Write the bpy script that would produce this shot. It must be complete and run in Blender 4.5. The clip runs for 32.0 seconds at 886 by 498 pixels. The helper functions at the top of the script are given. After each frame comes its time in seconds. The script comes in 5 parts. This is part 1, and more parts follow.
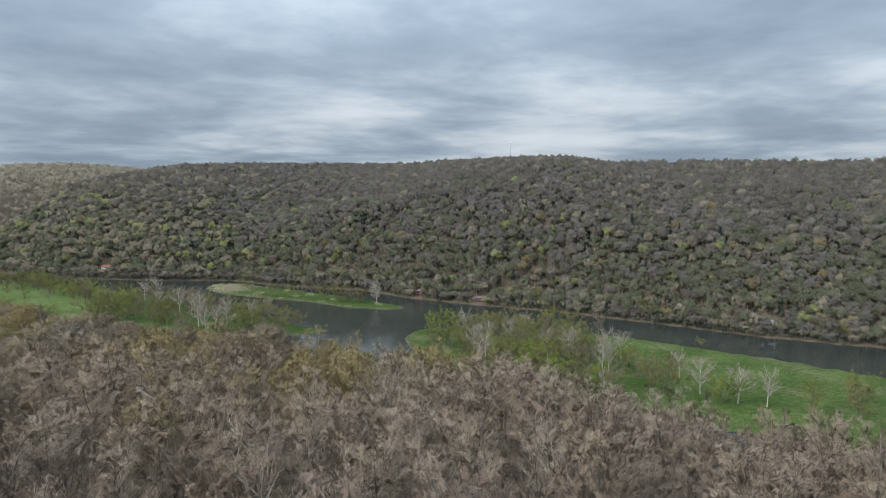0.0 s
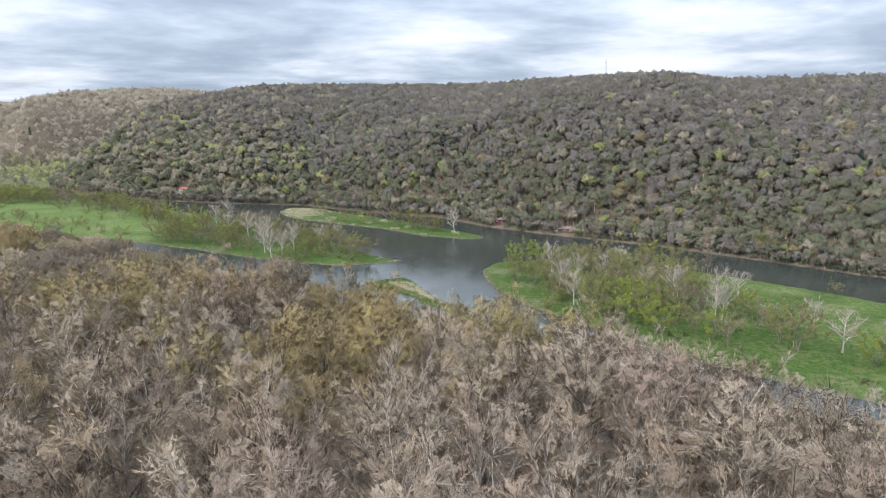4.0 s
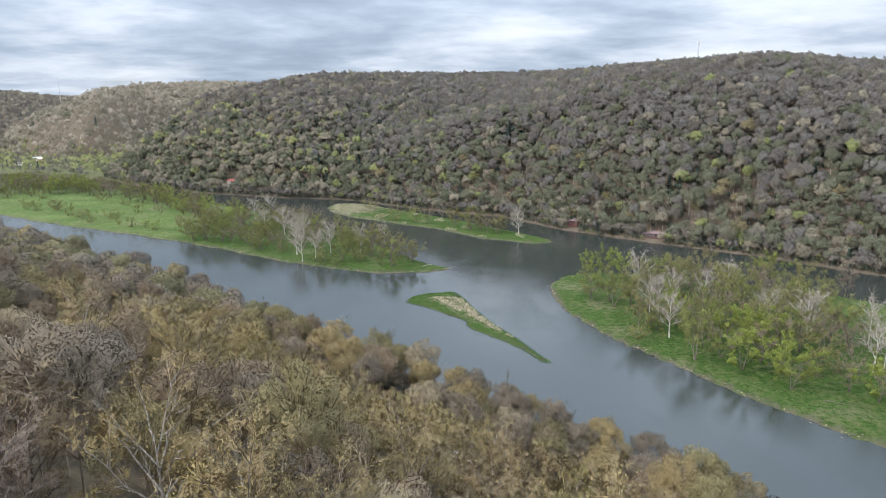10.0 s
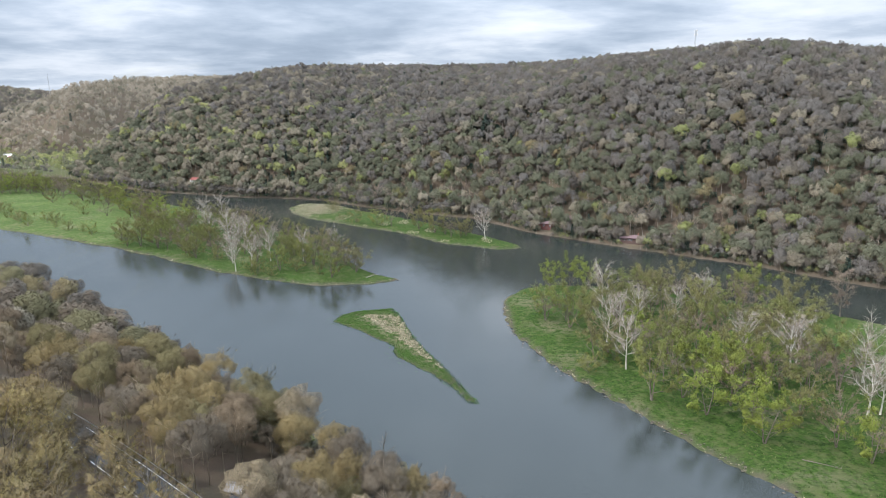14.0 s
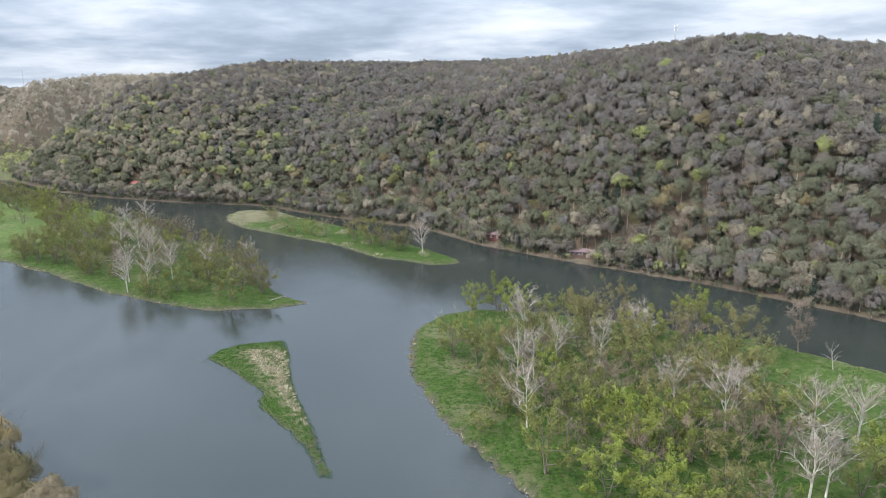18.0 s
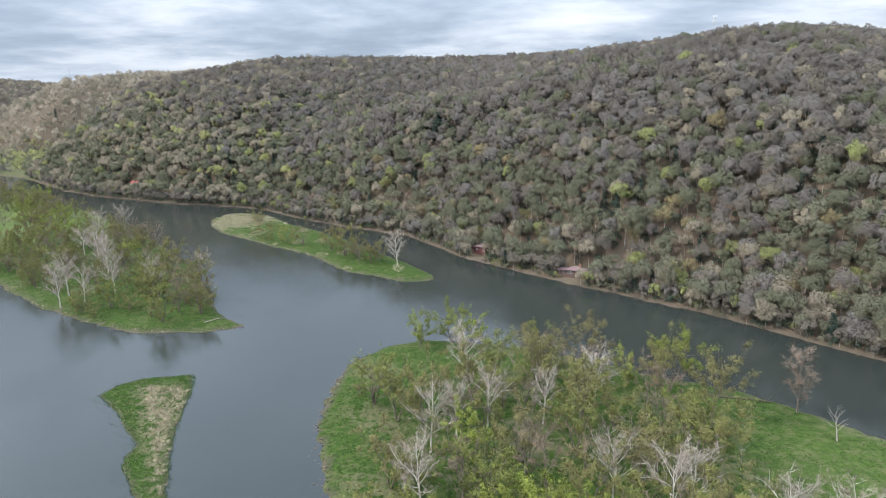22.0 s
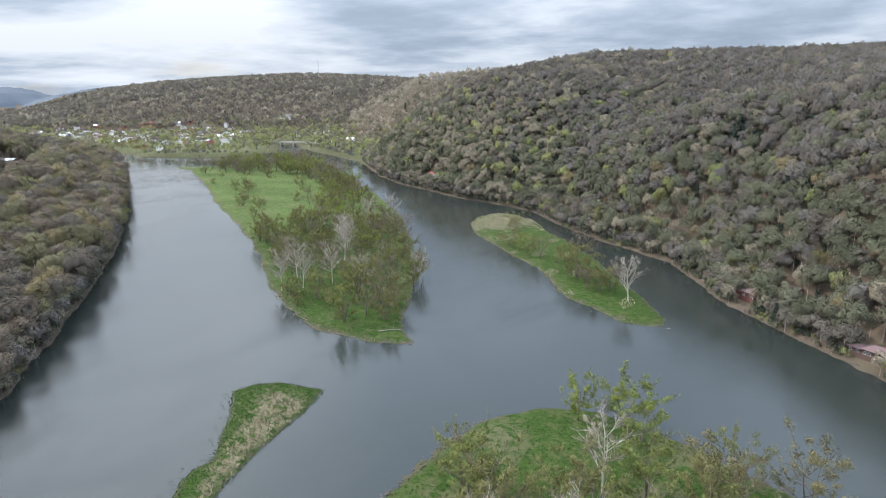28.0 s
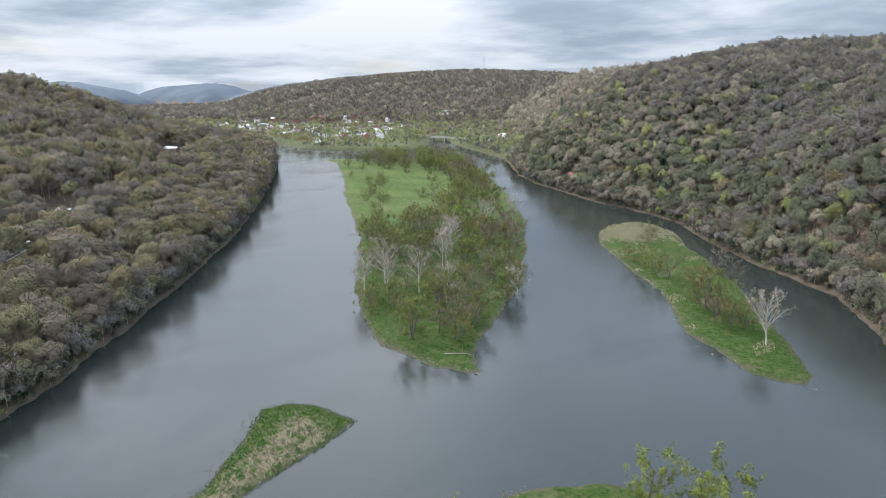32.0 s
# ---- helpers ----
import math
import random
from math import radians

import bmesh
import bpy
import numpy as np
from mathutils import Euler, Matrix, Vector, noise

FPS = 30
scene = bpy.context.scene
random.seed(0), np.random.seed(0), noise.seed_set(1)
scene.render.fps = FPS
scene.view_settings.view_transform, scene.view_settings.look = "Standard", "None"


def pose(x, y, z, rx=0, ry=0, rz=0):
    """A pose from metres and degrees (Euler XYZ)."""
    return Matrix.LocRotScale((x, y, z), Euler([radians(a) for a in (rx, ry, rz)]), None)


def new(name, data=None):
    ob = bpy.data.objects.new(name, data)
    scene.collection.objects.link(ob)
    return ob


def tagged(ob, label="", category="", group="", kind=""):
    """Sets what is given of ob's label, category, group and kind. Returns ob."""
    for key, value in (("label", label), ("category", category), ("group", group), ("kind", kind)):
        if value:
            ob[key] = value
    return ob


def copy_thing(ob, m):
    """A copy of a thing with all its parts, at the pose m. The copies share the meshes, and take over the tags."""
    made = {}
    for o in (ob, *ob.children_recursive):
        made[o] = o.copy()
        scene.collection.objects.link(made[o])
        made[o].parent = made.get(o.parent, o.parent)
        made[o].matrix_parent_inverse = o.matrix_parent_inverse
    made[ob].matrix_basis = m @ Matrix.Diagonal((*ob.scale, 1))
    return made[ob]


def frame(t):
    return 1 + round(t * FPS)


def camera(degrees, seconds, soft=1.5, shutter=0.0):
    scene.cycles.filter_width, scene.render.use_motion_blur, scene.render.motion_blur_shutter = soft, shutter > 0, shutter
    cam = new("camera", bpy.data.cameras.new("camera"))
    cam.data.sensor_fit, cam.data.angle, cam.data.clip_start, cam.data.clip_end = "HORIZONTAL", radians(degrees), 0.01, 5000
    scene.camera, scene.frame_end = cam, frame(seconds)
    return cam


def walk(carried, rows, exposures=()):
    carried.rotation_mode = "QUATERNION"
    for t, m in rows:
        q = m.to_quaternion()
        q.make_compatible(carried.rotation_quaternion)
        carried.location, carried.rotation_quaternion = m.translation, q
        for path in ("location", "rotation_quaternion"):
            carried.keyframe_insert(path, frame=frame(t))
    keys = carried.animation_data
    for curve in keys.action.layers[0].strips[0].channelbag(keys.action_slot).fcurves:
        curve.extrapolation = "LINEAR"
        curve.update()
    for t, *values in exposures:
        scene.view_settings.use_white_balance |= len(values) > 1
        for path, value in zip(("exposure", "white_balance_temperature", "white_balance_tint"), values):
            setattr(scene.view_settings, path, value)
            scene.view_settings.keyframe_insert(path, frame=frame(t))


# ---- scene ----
cam = camera(68.96, 32.0, soft=0.75)


def cam_pose(x, y, z, heading, dip, lean):
    """Flight pose: heading clockwise from +y, dip below level and lean, in degrees."""
    return pose(x, y, z, 90 - dip, 0, -heading) @ pose(0, 0, 0, 0, 0, lean)


FLIGHT = [  # seconds, x, y, z, heading, dip, lean
    (0, -56.59, -163.34, 123.77, 14.77, 6.25, 0.26),
    (0.5, -54.61, -156.80, 122.45, 13.85, 8.41, 0.19),
    (1, -52.63, -150.24, 121.13, 12.95, 10.55, 0.17),
    (1.5, -50.67, -143.66, 119.82, 12.05, 12.30, 0.17),
    (2, -48.75, -137.05, 118.51, 11.08, 12.65, 0.14),
    (2.5, -46.87, -130.43, 117.23, 10.15, 12.61, 0.12),
    (3, -45.04, -123.83, 115.96, 9.15, 12.58, 0.12),
    (3.5, -43.28, -117.25, 114.70, 8.17, 12.58, 0.08),
    (5.5, -37.80, -91.51, 110.10, 4.32, 12.62, 0.08),
    (6, -36.87, -84.91, 109.02, 3.47, 12.67, 0.05),
    (7, -35.36, -71.58, 106.94, 1.58, 12.73, -0.01),
    (7.5, -34.42, -64.87, 106.01, 0.77, 12.72, 0.12),
    (8, -33.31, -58.19, 105.11, 0.67, 12.75, -0.03),
    (9, -30.02, -45.10, 103.58, 0.68, 12.78, 0.03),
    (10, -24.58, -32.86, 102.28, 0.68, 12.90, -0.05),
    (11, -17.49, -21.48, 101.21, 0.26, 13.05, -0.03),
    (12, -9.23, -10.70, 100.43, -0.01, 13.19, -0.08),
    (13, -0.00, 0.00, 100.00, -0.00, 13.26, -0.24),
    (14, 9.85, 10.98, 99.81, 0.04, 13.32, -0.25),
    (14.5, 14.81, 16.52, 99.75, 0.12, 13.33, -0.15),
    (16.5, 35.06, 38.70, 99.73, 0.23, 13.42, -0.02),
    (17, 40.40, 43.98, 99.78, 0.25, 13.46, -0.22),
    (18, 51.28, 54.30, 99.96, 0.22, 13.48, -0.23),
    (19, 62.11, 64.68, 100.24, 0.22, 13.50, -0.15),
    (20, 72.90, 75.16, 100.50, -0.16, 13.61, -0.21),
    (21, 82.98, 85.51, 100.78, -1.95, 13.71, -0.20),
    (22, 92.71, 96.16, 101.14, -4.17, 13.85, -0.32),
    (23, 102.30, 107.16, 101.46, -6.73, 13.92, -0.30),
    (24, 111.45, 118.43, 101.56, -9.91, 14.17, -0.40),
    (26.5, 129.04, 147.46, 101.22, -20.07, 13.89, 0.09),
    (27, 131.10, 153.09, 101.04, -25.28, 13.94, 0.07),
    (27.5, 132.88, 158.80, 100.85, -30.29, 13.98, -0.10),
    (28, 134.29, 164.66, 100.64, -34.72, 14.06, -0.11),
    (28.5, 135.27, 170.77, 100.40, -38.77, 14.10, 0.01),
    (29, 135.86, 177.03, 100.12, -42.28, 14.13, -0.14),
    (29.5, 136.15, 183.40, 99.79, -44.28, 14.14, -0.24),
    (30, 136.20, 189.82, 99.39, -45.49, 14.13, -0.25),
    (30.5, 136.01, 196.25, 98.91, -46.58, 14.18, -0.20),
    (31, 135.64, 202.67, 98.37, -47.50, 14.20, -0.24),
    (31.5, 135.14, 209.08, 97.81, -48.64, 14.26, -0.14),
    (32, 134.56, 215.50, 97.23, -49.69, 14.29, -0.12),
]
EXPOSURE = [(0, -0.27, 6150, 9), (0.7, -0.10, 6150, 10), (1.6, 0.30, 6200, 13), (3.0, 0.38, 6200, 14), (9, 0.24, 6150, 13), (20, 0.30, 6200, 13), (26.5, 0.28, 6200, 13), (28, 0.16, 6150, 13), (29.5, 0.13, 6150, 13), (32, 0.10, 6150, 13)]
walk(cam, [(row[0], cam_pose(*row[1:])) for row in FLIGHT], EXPOSURE)

# ---------------------------------------------------------------- sky and light
SUN_AZ, SUN_EL = radians(-97), radians(40)   # azimuth clockwise from +y


class Nodes:
    """Short hand for a node tree."""

    def __init__(self, tree):
        self.tree = tree

    def add(self, kind, **values):
        node = self.tree.nodes.new(kind)
        for key, value in values.items():
            if key in node.inputs:
                node.inputs[key].default_value = value
        return node

    def link(self, a, b):
        self.tree.links.new(a, b)

    def math(self, op, a, b=None, clamp=False):
        node = self.tree.nodes.new("ShaderNodeMath")
        node.operation, node.use_clamp = op, clamp
        for socket, value in zip(node.inputs, (a, b)):
            if value is None:
                continue
            if isinstance(value, (int, float)):
                socket.default_value = value
            else:
                self.link(value, socket)
        return node.outputs[0]

    def ramp(self, fac, stops, mode="LINEAR"):
        node = self.tree.nodes.new("ShaderNodeValToRGB")
        node.color_ramp.interpolation = mode
        while len(node.color_ramp.elements) < len(stops):
            node.color_ramp.elements.new(0.5)
        for el, (pos, col) in zip(node.color_ramp.elements, stops):
            el.position = pos
            el.color = (*col, 1) if len(col) == 3 else col
        self.link(fac, node.inputs[0])
        return node.outputs[0]

    def mix(self, fac, a, b, blend="MIX"):
        node = self.tree.nodes.new("ShaderNodeMix")
        node.data_type, node.blend_type = "RGBA", blend
        for socket, value in ((node.inputs[0], fac), (node.inputs[6], a), (node.inputs[7], b)):
            if isinstance(value, (int, float)):
                socket.default_value = value
            elif isinstance(value, tuple):
                socket.default_value = (*value, 1)
            else:
                self.link(value, socket)
        return node.outputs[2]

    def noise(self, vector, scale, detail=4, rough=0.55, distortion=0.0, out=0):
        node = self.tree.nodes.new("ShaderNodeTexNoise")
        node.inputs["Scale"].default_value = scale
        node.inputs["Detail"].default_value = detail
        node.inputs["Roughness"].default_value = rough
        node.inputs["Distortion"].default_value = distortion
        if vector is not None:
            self.link(vector, node.inputs["Vector"])
        return node.outputs[out]


def make_world():
    world = bpy.data.worlds.new("overcast_sky")
    scene.world = world
    world.use_nodes = True
    world.node_tree.nodes.clear()
    n = Nodes(world.node_tree)
    sky = n.add("ShaderNodeTexSky")
    sky.sky_type, sky.sun_disc = "NISHITA", False
    sky.sun_elevation, sky.sun_rotation = SUN_EL, SUN_AZ
    coord = n.add("ShaderNodeTexCoord")
    split = n.add("ShaderNodeSeparateXYZ")
    n.link(coord.outputs["Generated"], split.inputs[0])
    up = n.math("ADD", n.math("MAXIMUM", split.outputs[2], 0.0), 0.12)
    flat = n.add("ShaderNodeCombineXYZ")
    n.link(n.math("DIVIDE", split.outputs[0], up), flat.inputs[0])
    n.link(n.math("DIVIDE", split.outputs[1], up), flat.inputs[1])
    big = n.noise(flat.outputs[0], 0.17, 4, 0.45, 0.0)
    fine = n.noise(flat.outputs[0], 0.62, 9, 0.56, 0.10)
    body = n.math("ADD", n.math("MULTIPLY", big, 0.50), n.math("MULTIPLY", fine, 0.50))
    cloud = n.ramp(body, [(0.38, (0.27, 0.335, 0.41)), (0.46, (0.38, 0.455, 0.535)), (0.50, (0.50, 0.575, 0.65)), (0.535, (0.66, 0.72, 0.77)), (0.59, (0.82, 0.865, 0.895))])
    gap = n.ramp(n.noise(flat.outputs[0], 0.42, 7, 0.55, 0.4), [(0.58, (0, 0, 0)), (0.72, (0.45, 0.45, 0.45))])
    clear = n.mix(1.0, sky.outputs[0], (0.10, 0.10, 0.10), "MULTIPLY")
    mixed = n.mix(gap, cloud, clear)
    # an overcast dome grows brighter towards the zenith
    lift = n.math("MULTIPLY", n.ramp(split.outputs[2], [(0, (0.2,) * 3), (0.03, (0.188,) * 3), (0.07, (0.2,) * 3), (0.12, (0.22,) * 3), (0.25, (0.3,) * 3), (0.45, (0.62,) * 3), (1, (0.84,) * 3)]), 5.0)
    back = n.add("ShaderNodeBackground")
    n.link(mixed, back.inputs["Color"])
    n.link(lift, back.inputs["Strength"])
    out = n.add("ShaderNodeOutputWorld")
    n.link(back.outputs[0], out.inputs["Surface"])


make_world()
sun = new("sun", bpy.data.lights.new("sun", "SUN"))
sun.data.energy, sun.data.angle, sun.data.color = 4.0, radians(5), (1.0, 0.93, 0.82)
SUN_WAY = Vector((math.sin(SUN_AZ) * math.cos(SUN_EL), math.cos(SUN_AZ) * math.cos(SUN_EL), math.sin(SUN_EL)))
sun.matrix_world = Matrix.Translation(SUN_WAY * 900) @ SUN_WAY.to_track_quat("Z", "Y").to_matrix().to_4x4()

# ---------------------------------------------------------------- materials
def material(name, rough=0.9, spec=0.2):
    mat = bpy.data.materials.new(name)
    mat.use_nodes = True
    n = Nodes(mat.node_tree)
    bsdf = mat.node_tree.nodes["Principled BSDF"]
    bsdf.inputs["Roughness"].default_value = rough
    bsdf.inputs["Specular IOR Level"].default_value = spec
    return mat, n, bsdf


def ground_position(n):
    return n.add("ShaderNodeNewGeometry").outputs["Position"]


def bump(n, bsdf, height, strength, distance):
    node = n.add("ShaderNodeBump", Strength=strength, Distance=distance)
    n.link(height, node.inputs["Height"])
    n.link(node.outputs[0], bsdf.inputs["Normal"])


def terrain_material():
    """Leaf litter on the hills, grass on the flats and islands, pale dead reeds and a brown mud edge."""
    mat, n, bsdf = material("terrain", 0.95, 0.1)
    pos = ground_position(n)
    cover = n.add("ShaderNodeVertexColor")
    cover.layer_name = "cover"
    parts = n.add("ShaderNodeSeparateColor")
    n.link(cover.outputs[0], parts.inputs[0])
    broad, mid, small = n.noise(pos, 0.05, 4), n.noise(pos, 0.35, 5), n.noise(pos, 2.2, 6, 0.65)
    litter = n.mix(small, (0.062, 0.044, 0.034), (0.165, 0.122, 0.096))
    litter = n.mix(n.ramp(broad, [(0.45, (0, 0, 0)), (0.65, (1, 1, 1))]), litter, (0.095, 0.078, 0.054))
    tuft = n.noise(pos, 0.8, 6, 0.75)
    grass = n.mix(n.ramp(tuft, [(0.36, (0, 0, 0)), (0.62, (1, 1, 1))]), (0.012, 0.030, 0.005), (0.044, 0.080, 0.014))
    grass = n.mix(n.ramp(mid, [(0.48, (0, 0, 0)), (0.64, (0.6, 0.6, 0.6))]), grass, (0.086, 0.090, 0.037))
    grass = n.mix(n.ramp(small, [(0.5, (0, 0, 0)), (0.75, (0.7, 0.7, 0.7))]), grass, (0.072, 0.096, 0.032))
    reed = n.mix(small, (0.060, 0.055, 0.030), (0.22, 0.19, 0.125))
    mud = n.mix(small, (0.050, 0.041, 0.032), (0.125, 0.103, 0.080))
    dry = n.math("MULTIPLY", parts.outputs[1], n.ramp(mid, [(0.40, (0, 0, 0)), (0.52, (1, 1, 1))]))
    # paler grass: lighter turf, and sunlight painted onto isle B's meadow
    pale_grass = n.mix(tuft, (0.060, 0.092, 0.022), (0.125, 0.165, 0.050))
    pale_grass = n.mix(n.ramp(mid, [(0.48, (0, 0, 0)), (0.66, (0.6, 0.6, 0.6))]), pale_grass, (0.165, 0.165, 0.085))
    grass = n.mix(n.math("SUBTRACT", 1.0, cover.outputs[1]), grass, pale_grass)
    col = n.mix(parts.outputs[0], litter, grass)
    col = n.mix(dry, col, reed)
    col = n.mix(parts.outputs[2], col, mud)
    n.link(col, bsdf.inputs["Base Color"])
    bump(n, bsdf, n.math("ADD", small, n.math("MULTIPLY", tuft, 2.0)), 0.8, 0.35)
    return mat


def water_material():
    mat, n, bsdf = material("river_water", 0.03, 0.85)
    pos = ground_position(n)
    bsdf.inputs["IOR"].default_value = 1.33
    murk = n.mix(n.noise(pos, 0.02, 3), (0.016, 0.020, 0.018), (0.025, 0.030, 0.027))
    n.link(murk, bsdf.inputs["Base Color"])
    stretch = n.add("ShaderNodeMapping")
    stretch.inputs["Rotation"].default_value = (0, 0, radians(35))
    stretch.inputs["Scale"].default_value = (1.0, 0.45, 1.0)
    n.link(pos, stretch.inputs["Vector"])
    ripple = n.noise(stretch.outputs[0], 1.5, 6, 0.66)
    calm = n.ramp(n.noise(stretch.outputs[0], 0.030, 6, 0.65, 0.8), [(0.45, (0.40, 0.40, 0.40)), (0.62, (1, 1, 1))])
    bump(n, bsdf, n.math("MULTIPLY", n.math("SUBTRACT", ripple, 0.5), calm), 0.7, 0.14)
    n.link(n.ramp(calm, [(0.4, (0.035, 0.035, 0.035)), (1, (0.06, 0.06, 0.06))]), bsdf.inputs["Roughness"])
    return mat


def tinted_material(name, rough=0.9, weave=1.9, fill=0.545, gap=0.94, line=0.0, wood=(1, 1, 1)):
    """Foliage or twigs: the tree's own tint with a fine mottling, open lacy work on the lobes."""
    mat, n, bsdf = material(name, rough, 0.10)
    tint = n.add("ShaderNodeVertexColor")
    tint.layer_name = "tint"
    pos = ground_position(n)
    speck = n.noise(pos, 1.6, 5, 0.80)
    col = n.mix(1.0, tint.outputs[0], n.ramp(speck, [(0.30, (0.60, 0.60, 0.62)), (0.50, (1.0, 1.0, 1.0)), (0.70, (1.42, 1.40, 1.37))]), "MULTIPLY")
    n.link(n.mix(1.0, col, wood, "MULTIPLY"), bsdf.inputs["Base Color"])
    lace = n.noise(pos, weave, 4, 0.72)
    solid = n.math("GREATER_THAN", lace, n.math("MULTIPLY", tint.outputs[1], fill * gap))
    if line:  # twigs drawn as wandering lines
        thin = n.math("LESS_THAN", n.math("ABSOLUTE", n.math("SUBTRACT", n.noise(pos, weave, 3, 0.55), 0.5)), line)
        solid = n.math("MAXIMUM", thin, n.math("SUBTRACT", 1.0, tint.outputs[1]))
    n.link(solid, bsdf.inputs["Alpha"])
    return mat


def twig_haze_material(name, colours, spread, scale, line, buds=0.0):
    """Sprays of hair-fine twigs: wandering lines with open air between them, and buds where the tree has them."""
    mat, n, bsdf = material(name, 0.9, 0.1)
    info, geo = n.add("ShaderNodeObjectInfo"), n.add("ShaderNodeNewGeometry")
    base = n.ramp(info.outputs["Random"], [(i / max(1, len(colours) - 1), c) for i, c in enumerate(colours)])
    shade = n.ramp(geo.outputs["Random Per Island"], [(0, (spread[0],) * 3), (1, (spread[1],) * 3)])
    n.link(n.mix(1.0, base, shade, "MULTIPLY"), bsdf.inputs["Base Color"])
    first = n.math("ABSOLUTE", n.math("SUBTRACT", n.noise(geo.outputs["Position"], scale, 3, 0.55), 0.5))
    second = n.math("ABSOLUTE", n.math("SUBTRACT", n.noise(geo.outputs["Position"], scale * 1.7, 2, 0.5, 0.3, 1), 0.5))
    solid = n.math("MAXIMUM", n.math("LESS_THAN", first, line), n.math("LESS_THAN", second, line * 0.8))
    if buds:
        solid = n.math("MAXIMUM", solid, n.math("GREATER_THAN", n.noise(geo.outputs["Position"], 9.0, 2, 0.6), 1 - buds))
    n.link(solid, bsdf.inputs["Alpha"])
    return mat


def varied_material(name, colours, rough=0.9, spread=(0.7, 1.3), spec=0.12, lacy=False):
    """A colour picked per object from a row of them, with a change from island to island."""
    mat, n, bsdf = material(name, rough, spec)
    info = n.add("ShaderNodeObjectInfo")
    geo = n.add("ShaderNodeNewGeometry")
    stops = [(i / max(1, len(colours) - 1), c) for i, c in enumerate(colours)]
    base = n.ramp(info.outputs["Random"], stops)
    shade = n.ramp(geo.outputs["Random Per Island"], [(0, (spread[0],) * 3), (1, (spread[1],) * 3)])
    n.link(n.mix(1.0, base, shade, "MULTIPLY"), bsdf.inputs["Base Color"])
    if lacy:  # each flake is a cluster of small leaves or twigs with gaps
        n.link(n.math("GREATER_THAN", n.noise(geo.outputs["Position"], 8.0, 3, 0.65), 0.50), bsdf.inputs["Alpha"])
    return mat


def bark_material(name, dark, light, scale=1.5, mixed=False):
    mat, n, bsdf = material(name, 0.92, 0.15)
    coord = n.add("ShaderNodeTexCoord")
    stretch = n.add("ShaderNodeMapping")
    stretch.inputs["Scale"].default_value = (1, 1, 0.25)
    n.link(coord.outputs["Object"], stretch.inputs["Vector"])
    grain = n.noise(stretch.outputs[0], scale * 3, 6, 0.65)
    col = n.mix(n.ramp(grain, [(0.35, (0, 0, 0)), (0.65, (1, 1, 1))]), dark, light)
    if mixed:  # dark-barked oaks among paler trees
        kind = n.add("ShaderNodeObjectInfo").outputs["Random"]
        col = n.mix(1.0, col, n.ramp(kind, [(0.0, (0.32, 0.30, 0.28)), (0.55, (0.5, 0.48, 0.46)), (0.75, (0.9, 0.9, 0.9)), (1.0, (1.1, 1.1, 1.1))]), "MULTIPLY")
    n.link(col, bsdf.inputs["Base Color"])
    bump(n, bsdf, grain, 0.6, 0.05)
    return mat


def plain_material(name, colour, rough=0.7, metal=0.0, vary=0.25, scale=1.2):
    mat, n, bsdf = material(name, rough, 0.3)
    bsdf.inputs["Metallic"].default_value = metal
    pos = ground_position(n)
    low, high = tuple(c * (1 - vary) for c in colour), tuple(min(1, c * (1 + vary)) for c in colour)
    n.link(n.mix(n.noise(pos, scale, 6, 0.6), low, high), bsdf.inputs["Base Color"])
    return mat


M_TERRAIN, M_WATER = terrain_material(), water_material()
M_FOREST = tinted_material("forest_crowns")
M_GROVE = tinted_material("grove_crowns", weave=3.4, line=0.040, wood=(1.08, 1.0, 0.88))
M_BARK = bark_material("grey_bark", (0.070, 0.057, 0.047), (0.40, 0.36, 0.31), mixed=True)
M_DARKBARK = bark_material("dark_bark", (0.06, 0.05, 0.04), (0.18, 0.155, 0.125))
M_WHITE = bark_material("sycamore_bark", (0.27, 0.24, 0.20), (0.56, 0.53, 0.48), 0.6)
M_TWIG = varied_material("bare_twigs", [(0.200, 0.152, 0.115), (0.25, 0.205, 0.158), (0.195, 0.145, 0.112), (0.25, 0.195, 0.132), (0.285, 0.24, 0.19)], 0.9, (0.5, 1.4))
M_BUD = varied_material("budding_twigs", [(0.222, 0.160, 0.082), (0.205, 0.162, 0.068), (0.24, 0.185, 0.092), (0.20, 0.142, 0.08), (0.235, 0.198, 0.068)], 0.9, (0.55, 1.4))
M_TWIGHAZE = twig_haze_material("fine_bare_twigs", [(0.158, 0.120, 0.092), (0.185, 0.148, 0.116), (0.15, 0.112, 0.09), (0.18, 0.142, 0.10), (0.205, 0.17, 0.132)], (0.8, 1.2), 3.2, 0.020)
M_BUDHAZE = twig_haze_material("fine_budding_twigs", [(0.175, 0.126, 0.070), (0.158, 0.126, 0.056), (0.185, 0.144, 0.076), (0.158, 0.118, 0.07), (0.175, 0.150, 0.054)], (0.8, 1.2), 3.2, 0.016, 0.38)
M_SYCHAZE = twig_haze_material("fine_sycamore_twigs", [(0.20, 0.168, 0.138), (0.24, 0.205, 0.17)], (0.85, 1.15), 3.6, 0.014)
M_SYCTWIG = varied_material("sycamore_twigs", [(0.235, 0.198, 0.165), (0.29, 0.25, 0.21)], 0.9, (0.7, 1.3))
M_MAPLETWIG = varied_material("maple_twigs", [(0.15, 0.117, 0.092), (0.205, 0.165, 0.128), (0.175, 0.13, 0.10), (0.20, 0.16, 0.10)], 0.9, (0.7, 1.3))
